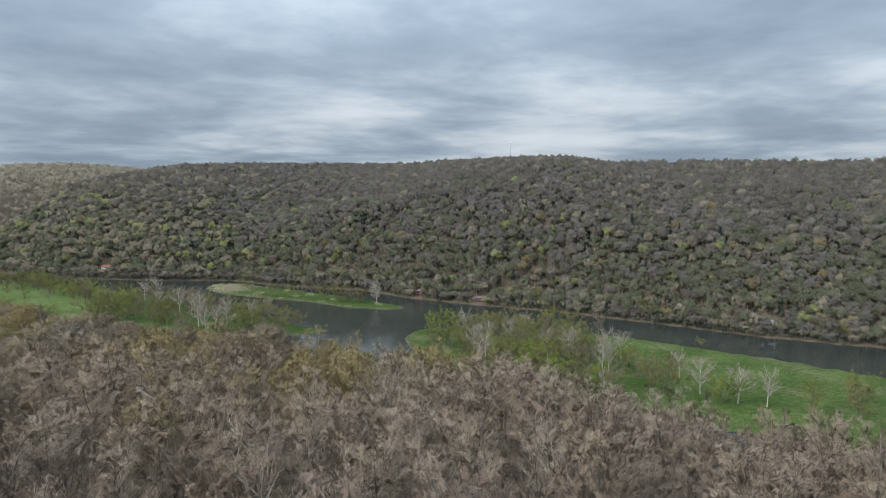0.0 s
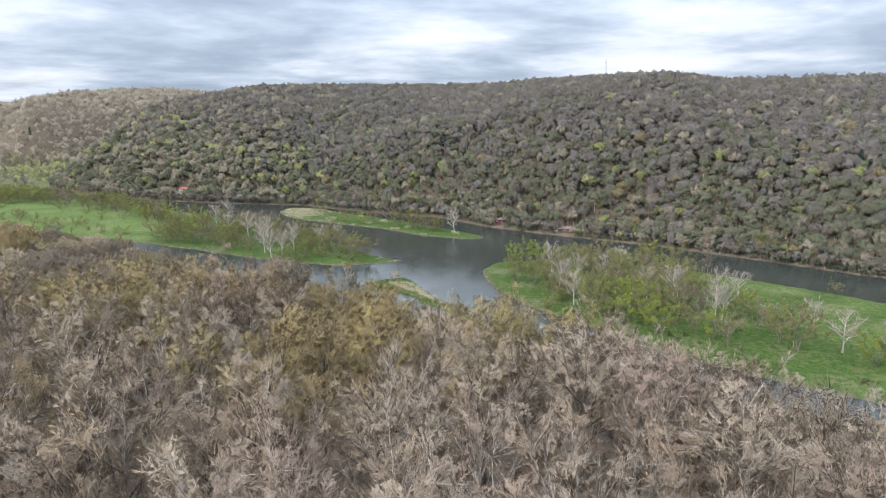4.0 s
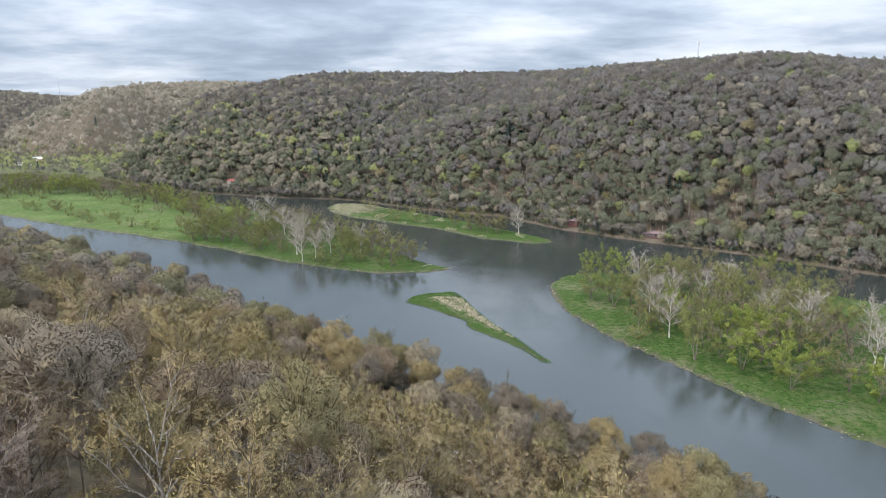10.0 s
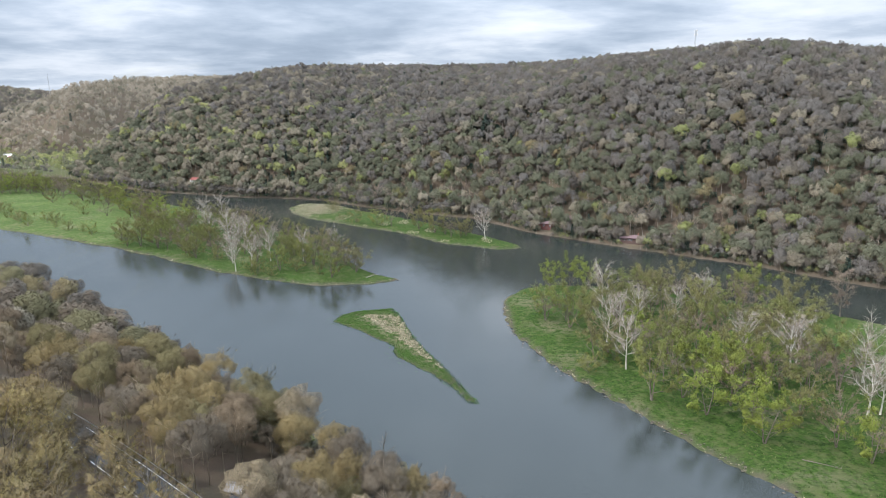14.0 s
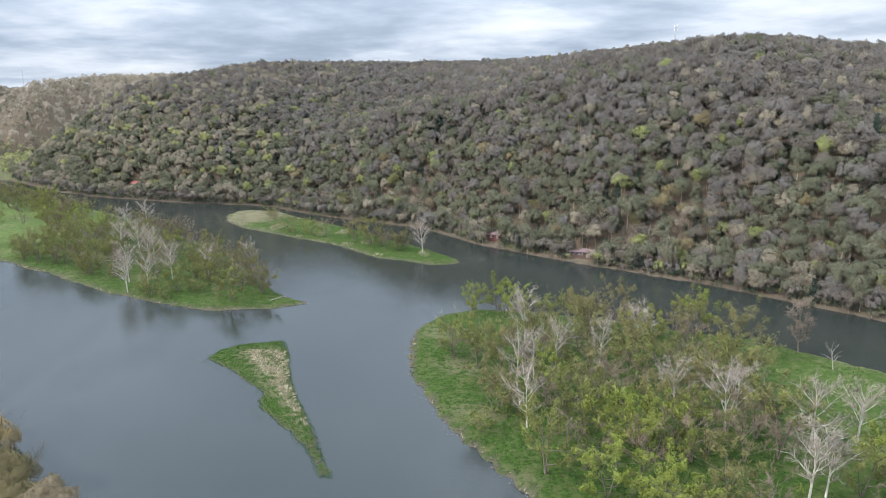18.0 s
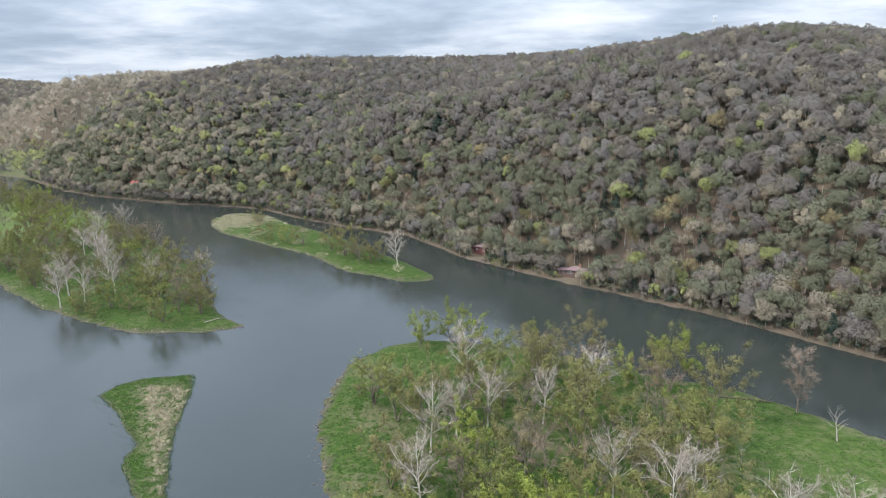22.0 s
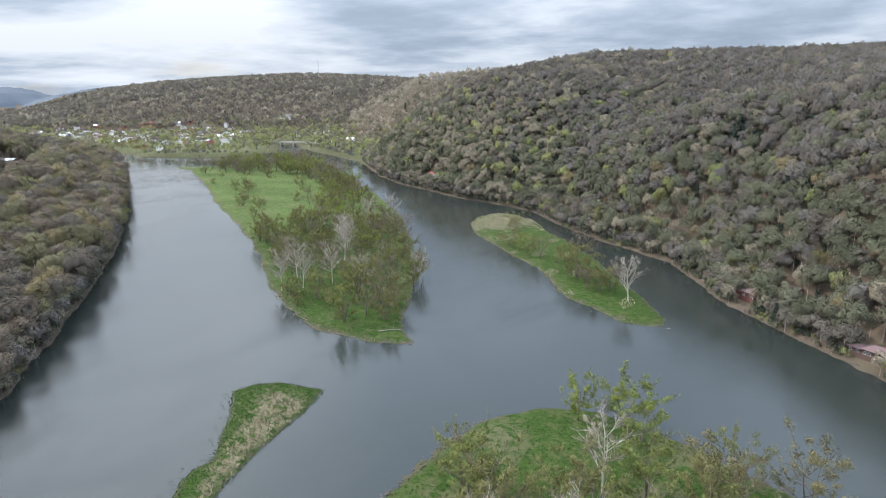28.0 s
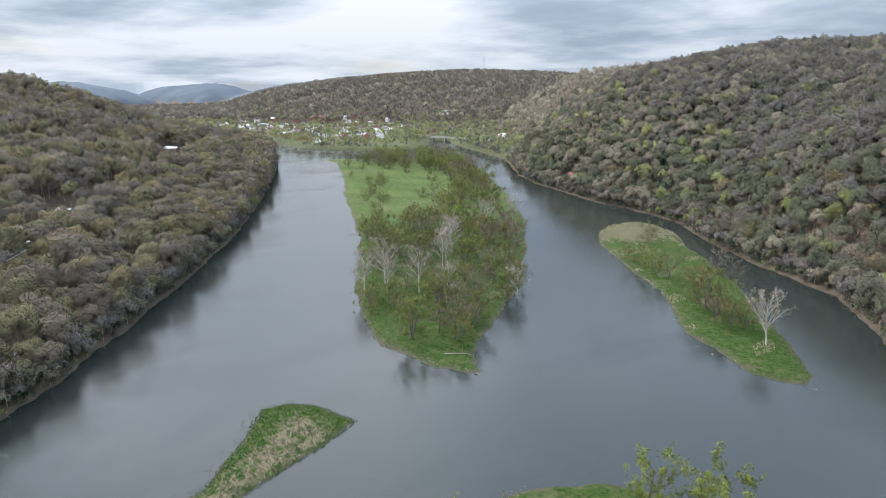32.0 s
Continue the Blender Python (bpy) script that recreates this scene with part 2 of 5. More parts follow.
M_LEAF = varied_material("spring_leaves", [(0.128, 0.145, 0.030), (0.145, 0.170, 0.034), (0.165, 0.198, 0.040), (0.145, 0.150, 0.040)], 0.75, (0.82, 1.18), lacy=True)
M_WILLOW = varied_material("willow_leaves", [(0.110, 0.112, 0.036), (0.132, 0.120, 0.046), (0.108, 0.126, 0.034), (0.145, 0.148, 0.046)], 0.8, (0.82, 1.18), lacy=True)
M_OLIVE = varied_material("olive_leaves", [(0.138, 0.134, 0.048), (0.150, 0.132, 0.062), (0.122, 0.138, 0.038), (0.160, 0.158, 0.052)], 0.8, (0.82, 1.18), lacy=True)

# ---------------------------------------------------------------- plan of the valley
NORTH_BANK = [(-4200, 300), (-1700, 600), (-1200, 640), (-1000, 690), (-890, 722), (-790, 708), (-700, 752), (-668, 810), (-690, 880),
              (-745, 930), (-790, 985), (-770, 1000), (-700, 945), (-640, 915), (-540, 872), (-470, 838), (-435, 808), (-355, 742),
              (-300, 707), (-240, 684), (-190, 664), (-145, 657), (-103, 640), (-66, 606), (-19, 573), (33, 545), (52, 520), (74, 488),
              (98, 464), (143, 426), (190, 390), (218, 362), (266, 311), (315, 256), (379, 204), (520, 70), (1000, -400), (2600, -1500)]
SOUTH_BANK = [(-4200, 0), (-1700, 420), (-1200, 500), (-960, 600), (-833, 655), (-750, 640), (-577, 561), (-403, 461), (-273, 380),
              (-194, 321), (-116, 257), (-51, 196), (10, 139), (65, 90), (140, 20), (400, -240), (1200, -1000), (2400, -2400)]
ISLET = [(-40, 290), (-38, 298), (-31, 304), (-15, 308.5), (-11, 300), (-8, 290), (-3, 271), (4, 252), (8, 244), (14, 229), (20, 213), (22, 208), (18, 209), (13, 220),
         (6, 231), (-2, 241), (-8, 248), (-10, 254), (-10, 260), (-17, 267), (-27, 279), (-35, 285)]
ISLE_B = [(-12, 358), (-30, 351), (-54, 346), (-70, 351), (-95, 363), (-121, 376), (-144, 392), (-178, 416), (-215, 440), (-270, 472), (-329, 502),
          (-368, 524), (-444, 571), (-526, 617), (-590, 650), (-628, 656), (-596, 693), (-575, 745), (-553, 810), (-520, 805), (-440, 758), (-358, 702),
          (-269, 636), (-182, 564), (-124, 501), (-77, 448), (-63, 424), (-46, 398), (-36, 378), (-27, 367)]
ISLE_C = [(65, 434), (58, 431), (47, 431), (33, 437), (18, 444), (-1, 463), (-25, 489), (-53, 508), (-77, 526), (-102, 546), (-122, 570), (-131, 597),
          (-128, 615), (-116, 622), (-88, 610), (-62, 579), (-36, 558), (0, 520), (41, 470), (60, 447)]
ISLE_D = [(40, 321), (39, 300), (40, 276), (45, 256), (52, 238), (62, 221), (75, 196), (88, 174), (105, 148), (135, 118), (220, 40), (400, -130),
          (1000, -640), (1300, -800), (1000, -480), (520, -40), (400, 70), (313, 150), (294, 179), (249, 233), (206, 282), (180, 306), (158, 316), (122, 334), (91, 344),
          (68, 347), (52, 339), (44, 328)]
HILLS = [  # foot line, first slope, top height
    ("main", [(-455, 850), (-435, 828), (-350, 757), (-295, 722), (-235, 700), (-188, 681), (-140, 674), (-95, 655), (-55, 620), (-8, 588), (45, 560), (66, 530),
              (88, 500), (112, 478), (156, 440), (203, 404), (232, 375), (280, 324), (330, 268), (395, 215), (535, 85), (1015, -385), (2500, -1400), (4000, 200),
              (4000, 4300), (600, 4300), (0, 2300), (-250, 1700), (-420, 1300), (-475, 1000)], 0.56, 172),
    ("south", [(-4200, -30), (-1700, 395), (-1200, 470), (-960, 570), (-833, 640), (-750, 625), (-580, 548), (-407, 446), (-277, 363), (-198, 300), (-121, 238),
               (-56, 179), (4, 125), (58, 78), (132, 8), (390, -255), (1200, -1030), (2400, -2450), (-4200, -3500)], 0.40, 165),
    ("town_hill", [(-1420, 850), (-1300, 930), (-1100, 1090), (-900, 1290), (-760, 1390), (-850, 1900), (-1000, 4300), (-3800, 4300), (-3800, 1800), (-2600, 1310)], 0.33, 147),
    ("back_hill", [(-880, 1240), (-760, 1120), (-640, 1060), (-540, 1120), (-470, 1500), (-330, 1900), (-100, 2500), (300, 4300), (-1500, 4300), (-1300, 2500)], 0.95, 150),
    ("far_ridge", [(-3250, 1480), (-3500, 1950), (-4100, 2100), (-4200, 1330)], 0.6, 120),
    ("west_hill", [(-2800, 600), (-2850, 1080), (-3050, 1200), (-4200, 1420), (-4200, 500)], 0.5, 125),
]


def ease(v, a, b):
    k = np.clip((v - a) / (b - a), 0, 1)
    return k * k * (3 - 2 * k)


def distance_to(line, x, y):
    """Distance of the points to a polyline."""
    best = np.full(x.shape, 1e9)
    for (ax, ay), (bx, by) in zip(line[:-1], line[1:]):
        dx, dy = bx - ax, by - ay
        k = np.clip(((x - ax) * dx + (y - ay) * dy) / (dx * dx + dy * dy + 1e-9), 0, 1)
        best = np.minimum(best, (x - ax - k * dx) ** 2 + (y - ay - k * dy) ** 2)
    return np.sqrt(best)


def inside(poly, x, y):
    hit = np.zeros(x.shape, bool)
    for (ax, ay), (bx, by) in zip(poly, poly[1:] + poly[:1]):
        cross = ((ay > y) != (by > y)) & (x < (bx - ax) * (y - ay) / (by - ay + 1e-12) + ax)
        hit ^= cross
    return hit


def signed(poly, x, y):
    """Distance to the outline, positive inside."""
    d = distance_to(poly + poly[:1], x, y)
    return np.where(inside(poly, x, y), d, -d)


def waves(x, y, size, seed=0):
    """Smooth uneven value in about -1..1 with features of that size."""
    rng = np.random.RandomState(seed)
    total = 0
    for k in range(6):
        a, p, s = rng.uniform(0, 6.283), rng.uniform(0, 6.283), size * rng.uniform(0.6, 1.7)
        total = total + np.sin((x * math.cos(a) + y * math.sin(a)) * 6.283 / s + p)
    return total / 3.2


NORTH_LAND = NORTH_BANK + [(4300, -1500), (4300, 4400), (-4300, 4400), (-4300, 300)]
SOUTH_LAND = SOUTH_BANK + [(2400, -4000), (-4300, -4000), (-4300, 0)]


def shore(x, y):
    """Signed distance to the nearest water's edge (positive on land) and which land it is."""
    wob = waves(x, y, 9, 5) * 0.7 + waves(x, y, 31, 6) * 1.0
    lands = [signed(p, x, y) for p in (NORTH_LAND, SOUTH_LAND, ISLET, ISLE_B, ISLE_C, ISLE_D)]
    lands = np.stack(lands)
    which = lands.argmax(0)
    return lands.max(0) + np.where(which == 2, 0.5 * wob, wob), which


MAIN = {"slopes": (1.21, 0.65), "tops": (147.5, 148.0), "turn": (282, 456), "hollow": ((27, 631), (42, 922)), "cut": 31.0, "wide": 217.0, "gully": 11.0}


def hill_part(x, y):
    rise, which = np.zeros(x.shape), np.full(x.shape, -1)
    for i, (name, foot, slope, top) in enumerate(HILLS):
        d = signed(foot, x, y)
        gully = waves(x, y, 260, 20 + i) * 26 + waves(x, y, 110, 30 + i) * 9
        if name == "main":   # two steep spurs with a wooded hollow between them
            gully = waves(x + 0.4 * y, y * 0.45, 230, 20) * MAIN["gully"] + waves(x, y, 95, 30) * 8
        d = np.maximum(0, d + gully * np.clip(d / 130, 0, 1))
        if name == "main":
            east = ease(x - 0.25 * (y - 600), *MAIN["turn"])
            slope = MAIN["slopes"][0] + (MAIN["slopes"][1] - MAIN["slopes"][0]) * east
            top = MAIN["tops"][0] + (MAIN["tops"][1] - MAIN["tops"][0]) * east
        if name == "south":  # a steep brow at the eastern end, a longer slope in the west
            east = ease(x, -260, -60)
            d = d * (1 + 0.5 * ease(x, 60, 140))
            h = (np.interp(d, [0, 15, 50, 90, 120, 160, 200, 270, 400], [0, 4, 14, 34, 57, 66, 70, 74, 92]) * (1 - 0.12 * ease(x, -25, 25)) * east
                 + np.interp(d, [0, 75, 120, 200, 300, 420, 900], [0, 19, 32, 58, 88, 112, 138]) * (1 - east))
        else:
            h = top * (1 - np.exp(-d * slope / top))
        if name == "main":
            (ax, ay), (bx, by) = MAIN["hollow"]
            run = np.hypot(bx - ax, by - ay)
            along = ((x - ax) * (bx - ax) + (y - ay) * (by - ay)) / run
            across = ((x - ax) * (by - ay) - (y - ay) * (bx - ax)) / run
            cut = MAIN["cut"] * np.exp(-(across / MAIN["wide"]) ** 2) * ease(along, 0, 0.45 * run) * (1 - 0.6 * ease(along, run * 0.7, run * 2))
            h = np.maximum(h - cut * np.clip(h / 60, 0, 1), 0.15 * h)
        which = np.where((h > rise) & (d > 0), i, which)
        rise = np.maximum(rise, h)
    return rise, which


ROAD = [(60, 40, 16), (-10, 99, 17.5), (-65, 144.6, 17.2), (-93, 166.3, 17.1), (-160, 211, 18), (-240, 259, 18.8), (-330, 315, 19.5), (-444, 388, 21), (-545, 449, 22), (-650, 502, 21), (-755, 545.5, 20)]


def road_level(x, y):
    """Distance to the road along the near slope, and its height there."""
    best, level = np.full(x.shape, 1e9), np.zeros(x.shape)
    for (ax, ay, az), (bx, by, bz) in zip(ROAD[:-1], ROAD[1:]):
        dx, dy = bx - ax, by - ay
        k = np.clip(((x - ax) * dx + (y - ay) * dy) / (dx * dx + dy * dy), 0, 1)
        d = np.hypot(x - ax - k * dx, y - ay - k * dy)
        level = np.where(d < best, az + (bz - az) * k, level)
        best = np.minimum(best, d)
    return best, level


def height(x, y):
    x, y = np.asarray(x, float), np.asarray(y, float)
    sd, which = shore(x, y)
    bank = np.where(sd > 0, 1.15 * (1 - np.exp(-sd / 1.6)) + 0.02 * np.clip(sd, 0, 40), np.maximum(-2.2, sd * 0.45))
    low = which == 2
    bank = np.where(low & (sd > 0), bank * 0.45, bank)
    main = (which < 2) & (sd > 0)
    bank = bank + np.where(main, np.clip(sd / 14, 0, 1) * 2.2, 0)
    uneven = np.where(sd > 2, waves(x, y, 23, 9) * 0.22 + waves(x, y, 7, 10) * 0.10, 0)
    rise, _ = hill_part(x, y)
    rise = np.where(main, rise, 0)
    z = bank + uneven + rise
    away, level = road_level(x, y)
    return z + (level - z) * (1 - ease(away, 5.0, 10.0))


def spaced(stops):
    """Grid lines: (from, to, step) runs joined."""
    out = []
    for a, b, step in stops:
        k = max(1, int(round((b - a) / step)))
        out += [a + (b - a) * i / k for i in range(k)]
    return np.array(out + [stops[-1][1]])


def sheet(name, verts, faces, mat, attr=None, smooth=True, normals=None):
    me = bpy.data.meshes.new(name)
    verts = np.asarray(verts, np.float32)
    faces = np.asarray(faces, np.int32)
    me.vertices.add(len(verts))
    me.vertices.foreach_set("co", verts.ravel())
    k = faces.shape[1]
    me.loops.add(faces.size)
    me.loops.foreach_set("vertex_index", faces.ravel())
    me.polygons.add(len(faces))
    me.polygons.foreach_set("loop_start", np.arange(0, faces.size, k, dtype=np.int32))
    me.polygons.foreach_set("loop_total", np.full(len(faces), k, np.int32))
    me.polygons.foreach_set("use_smooth", np.full(len(faces), smooth))
    me.update(calc_edges=True)
    if attr is not None:
        layer = me.color_attributes.new(attr[0], "FLOAT_COLOR", "POINT")
        col = np.ones((len(verts), 4), np.float32)
        col[:, :attr[1].shape[1]] = attr[1]
        layer.data.foreach_set("color", col.ravel())
    if normals is not None:
        layer = me.attributes.new("custom_normal", "FLOAT_VECTOR", "POINT")
        layer.data.foreach_set("vector", np.asarray(normals, np.float32).ravel())
    me.materials.append(mat)
    return me


def build_ground():
    xs = spaced([(-4200, -1600, 90), (-1600, -700, 16), (-700, -330, 7), (-330, -44, 4.2), (-44, 26, 2.0), (26, 250, 4.2), (250, 700, 12), (700, 1500, 25), (1500, 4000, 110)])
    ys = spaced([(-1500, -320, 60), (-320, 100, 8), (100, 204, 4.0), (204, 312, 2.2), (312, 640, 4.0), (640, 1000, 9), (1000, 1500, 14), (1500, 2600, 30), (2600, 4300, 110)])
    gx, gy = np.meshgrid(xs, ys)
    x, y = gx.ravel(), gy.ravel()
    z = height(x, y)
    sd, which = shore(x, y)
    rise, hill = hill_part(x, y)
    cover = np.ones((len(x), 4))
    cover[:, :3] = 0
    flat = (rise < 1.5) | (which >= 2)
    wooded = (which == 1) | ((which == 0) & (x > -430))
    cover[:, 0] = np.where(wooded, np.where(which == 0, 0.08, 0.05), np.where(flat, np.where(which == 0, 0.62, 1.0) * ease(x, -1100, -950), 0.1))
    patch = waves(x, y, 34, 14)
    cover[:, 1] = np.where(which == 2, np.clip((sd - 1.6) / 1.5, 0, 1) * np.clip(1.2 - ease(y, 293, 303) * 1.2, 0, 1) * ease(x + (y - 250) * 0.62, -4.5, 0.5),
                           np.where(which >= 3, np.clip(patch * 0.8 - 0.35, 0, 0.45) + np.clip(1 - np.abs(sd - 2.0) / 1.2, 0, 1) * 0.12, 0.12))
    cover[:, 1] = np.maximum(cover[:, 1], np.where(which == 4, np.clip(1.5 - np.hypot((x + 104) / 26, (y - 588) / 30), 0, 1), 0))
    cover[:, 2] = np.clip(1 - (sd - 0.1) / 1.1, 0, 1)
    # on isle B the paler tone stands in for sunlight; elsewhere lighter turf
    pale_share = np.where(which == 3, 0.42 * (1 - ease(x, -235, -195)), np.where((which == 0) & flat, 0.5, np.where(which == 5, 0.15 * ease(x, 150, 185), 0)))
    cover[:, 3] = 1 - np.clip(pale_share + 0.18 * waves(x, y, 55, 15) * (pale_share > 0), 0, 1)
    nx = len(xs)
    i = (np.arange(len(ys) - 1)[:, None] * nx + np.arange(nx - 1)).ravel()
    faces = np.stack([i, i + 1, i + nx + 1, i + nx], 1)
    me = sheet("ground", np.stack([x, y, z], 1), faces, M_TERRAIN, ("cover", cover))
    return tagged(new("ground", me), "valley floor, grassy islands and leaf-covered wooded slopes", "ground", kind="structure")


ground = build_ground()
water = new("water", sheet("water", [(-4200, -1500, 0), (4000, -1500, 0), (4000, 4300, 0), (-4200, 4300, 0)], [(0, 1, 2, 3)], M_WATER))
tagged(water, "slow grey river reflecting an overcast sky", "river", kind="structure")

# ---------------------------------------------------------------- trees
class Pile:
    """Collects tubes and loose triangles for one mesh."""

    def __init__(self):
        self.v, self.f, self.way, self.n = [], [], [], 0

    def tube(self, points, radii, sides):
        points = np.asarray(points, float)
        ring = np.arange(sides) * 6.28318 / sides
        way = np.gradient(points, axis=0)
        way /= np.linalg.norm(way, axis=1)[:, None] + 1e-9
        side = np.cross(way, (0.31, 0.17, 0.93))
        flat = np.linalg.norm(side, axis=1) < 0.15
        side[flat] = np.cross(way[flat], (0.9, 0.1, 0.1))
        side /= np.linalg.norm(side, axis=1)[:, None]
        up = np.cross(side, way)
        radii = np.asarray(radii)[:, None, None]
        v = points[:, None] + (side[:, None] * np.cos(ring)[None, :, None] + up[:, None] * np.sin(ring)[None, :, None]) * radii
        k = len(points)
        for i in range(k - 1):
            for j in range(sides):
                a, b = self.n + i * sides + j, self.n + i * sides + (j + 1) % sides
                self.f.append((a, b, b + sides))
                self.f.append((a, b + sides, a + sides))
        self.v.append(v.reshape(-1, 3))
        self.n += k * sides

    def loose(self, tri, facing=None):
        """tri: (count, 3, 3) loose triangles, and the way that each faces where it is known."""
        tri = np.asarray(tri, float)
        count = len(tri)
        self.way.append(np.zeros((count * 3, 3)) if facing is None else facing)
        self.v.append(tri.reshape(-1, 3))
        self.f.extend((np.arange(count * 3).reshape(-1, 3) + self.n).tolist())
        self.n += count * 3

    def mesh(self, name, mat):
        return sheet(name, np.concatenate(self.v), np.array(self.f), mat, smooth=False)

    def domed(self, name, mat, centre, half, own=0.45):
        """Loose sprays whose facing follows the round of the crown as a whole."""
        v = np.concatenate(self.v)
        known = np.concatenate(self.way)
        v, normals = face_out(v, unit((v - centre) / np.square(half)) * 0.6 + known, own)
        return sheet(name, v, np.arange(len(v)).reshape(-1, 3), mat, normals=normals)


def face_out(v, out, own):
    """Turn loose triangles to face outwards; normals between their own and the outward way."""
    tri = v.reshape(-1, 3, 3).copy()
    out = unit(out).reshape(-1, 3, 3)
    face = unit(np.cross(tri[:, 1] - tri[:, 0], tri[:, 2] - tri[:, 0]))
    back = (face * out.mean(1)).sum(1) < 0
    tri[back] = tri[back][:, ::-1]
    face[back] *= -1
    return tri.reshape(-1, 3), unit(out + own * face[:, None] + np.array((0, 0, 0.15))).reshape(-1, 3)


def unit(v):
    return v / (np.linalg.norm(v, axis=-1, keepdims=True) + 1e-9)


def blades(rng, start, way, length, width):
    """Thin tapering twigs from start along way: (count, 3, 3)."""
    side = unit(np.cross(way, rng.normal(size=way.shape))) * width
    return np.stack([start - side / 2, start + side / 2, start + way * length], 1)


def flakes(rng, centre, size):
    """Small leaf clusters: loose triangles of that size round the centres."""
    tri = rng.normal(size=(len(centre), 3, 3))
    tri = unit(tri - tri.mean(1, keepdims=True)) * size * rng.uniform(0.6, 1.3, (len(centre), 1, 1))
    return centre[:, None] + tri


def grow_tree(name, seed, tall, spread, limbs=11, subs=5, twigs=7, fine=4, leaf=0, leaf_size=0.2, stems=1, lift=0.38, radius=0.2,
              bark=None, twig_mat=None, rise=(0.5, 1.05), twig_width=0.035, haze=0, haze_size=0.9, haze_mat=None, label="", category="tree", group=""):
    """A branching tree: tapered trunk and limbs in one part, twigs (and leaf clusters) in the crown."""
    rng = np.random.RandomState(seed)
    wood, crown = Pile(), Pile()
    t_start, t_way = [], []
    for stem in range(stems):
        lean = rng.uniform(0.10, 0.34) if stems > 1 else rng.uniform(0, 0.05)
        az = stem * 6.283 / stems + rng.uniform(-0.5, 0.5)
        top = tall * rng.uniform(0.82, 0.95)
        k = np.linspace(0, 1, 7)
        px = np.cos(az) * lean * top * k ** 0.9 + np.cumsum(rng.normal(0, 0.10, 7)) * k
        py = np.sin(az) * lean * top * k ** 0.9 + np.cumsum(rng.normal(0, 0.10, 7)) * k
        trunk = np.stack([px, py, -0.8 + (top + 0.8) * k], 1)
        r0 = radius * tall / 16 * (1 if stems == 1 else 0.7)
        wood.tube(trunk, r0 * (1.25 - 1.17 * k ** 0.8), 7)
        count = max(4, limbs // stems)
        for i in range(count):
            f = lift + (0.97 - lift) * (i + rng.uniform(0, 0.8)) / count
            base = np.array([np.interp(f, k, trunk[:, c]) for c in range(3)])
            a = az * (stems > 1) + i * 2.4 + rng.uniform(-0.5, 0.5)
            el = rng.uniform(*rise) * (0.75 + 0.5 * f)
            length = spread * rng.uniform(0.75, 1.15) * math.sin(0.5 + 2.2 * (1 - f) / (1 - lift + 0.01) * 0.55 + 0.3)
            length = max(length, spread * 0.35)
            q = np.linspace(0, 1, 5)
            out = length * np.cos(el) * q ** 0.95
            up = length * (np.sin(el) * q + 0.10 * q * q)
            limb = base + np.stack([np.cos(a) * out, np.sin(a) * out, up], 1) + np.cumsum(rng.normal(0, 0.05, (5, 3)), 0) * length * 0.25
            limb[0] = base
            lr = r0 * 0.48 * (1.1 - f * 0.7)
            wood.tube(limb, lr * (1.05 - 0.9 * q), 4)
            for j in range(subs):
                g = 0.25 + 0.75 * (j + rng.uniform(0, 0.9)) / subs
                b2 = np.array([np.interp(g, q, limb[:, c]) for c in range(3)])
                w2 = unit(np.array([np.cos(a), np.sin(a), 0.7]) * 0.8 + rng.normal(0, 0.55, 3) + np.array([0, 0, 0.25]))
                l2 = length * rng.uniform(0.25, 0.5)
                sub = b2 + w2 * l2 * np.linspace(0, 1, 3)[:, None] + np.array([0, 0, 0.12]) * l2 * (np.linspace(0, 1, 3) ** 2)[:, None]
                wood.tube(sub, lr * 0.55 * np.array([1, 0.7, 0.3]), 3)
                h = rng.uniform(0.15, 1.0, twigs)
                t_start.append(sub[0] + (sub[2] - sub[0]) * h[:, None])
                t_way.append(unit(w2 * 0.9 + rng.normal(0, 0.48, (twigs, 3)) + np.array([0, 0, 0.3])))
    start, way = np.concatenate(t_start), np.concatenate(t_way)
    reach = rng.uniform(0.5, 1.2, (len(start), 1)) * tall / 16
    crown.loose(blades(rng, start, way, reach, twig_width * 1.2))
    if fine:
        s2 = np.repeat(start, fine, 0) + np.repeat(way * reach, fine, 0) * rng.uniform(0.2, 1, (len(start) * fine, 1))
        w2 = unit(np.repeat(way, fine, 0) + rng.normal(0, 0.42, (len(s2), 3)) + np.array((0, 0, 0.12)))
        crown.loose(blades(rng, s2, w2, rng.uniform(0.3, 0.95, (len(s2), 1)), twig_width))
    if leaf:
        few = leaf // 4
        pick = rng.randint(0, len(start), few)
        where = start[pick] + way[pick] * reach[pick] * rng.uniform(0.3, 1.15, (few, 1)) + rng.normal(0, 0.22, (few, 3))
        crown.loose(flakes(rng, where, leaf_size))
        # the rest of the leaves gather in puffs round the ends of the limbs
        puffs = 64
        heart = start[rng.randint(0, len(start), puffs)] + rng.normal(0, 0.3, (puffs, 3))
        each = (leaf - few) // puffs
        out = unit(rng.normal(size=(puffs * each, 3)) + np.array((0, 0, 0.35)))
        where = np.repeat(heart, each, 0) + out * np.repeat(rng.uniform(0.055, 0.10, (puffs, 1)) * tall, each, 0) * rng.uniform(0.5, 1.1, (puffs * each, 1))
        crown.loose(flakes(rng, where, leaf_size), np.repeat(out, 3, 0) * 0.9)
    mist = Pile()
    if haze:  # sprays of the finest twigs round the ends of the branches
        pick = rng.randint(0, len(start), haze)
        mist.loose(flakes(rng, start[pick] + way[pick] * reach[pick] * rng.uniform(0.2, 1.3, (haze, 1)) + rng.normal(0, 0.35, (haze, 3)), haze_size))
    thing = new(name)
    thing.empty_display_size = 0.5
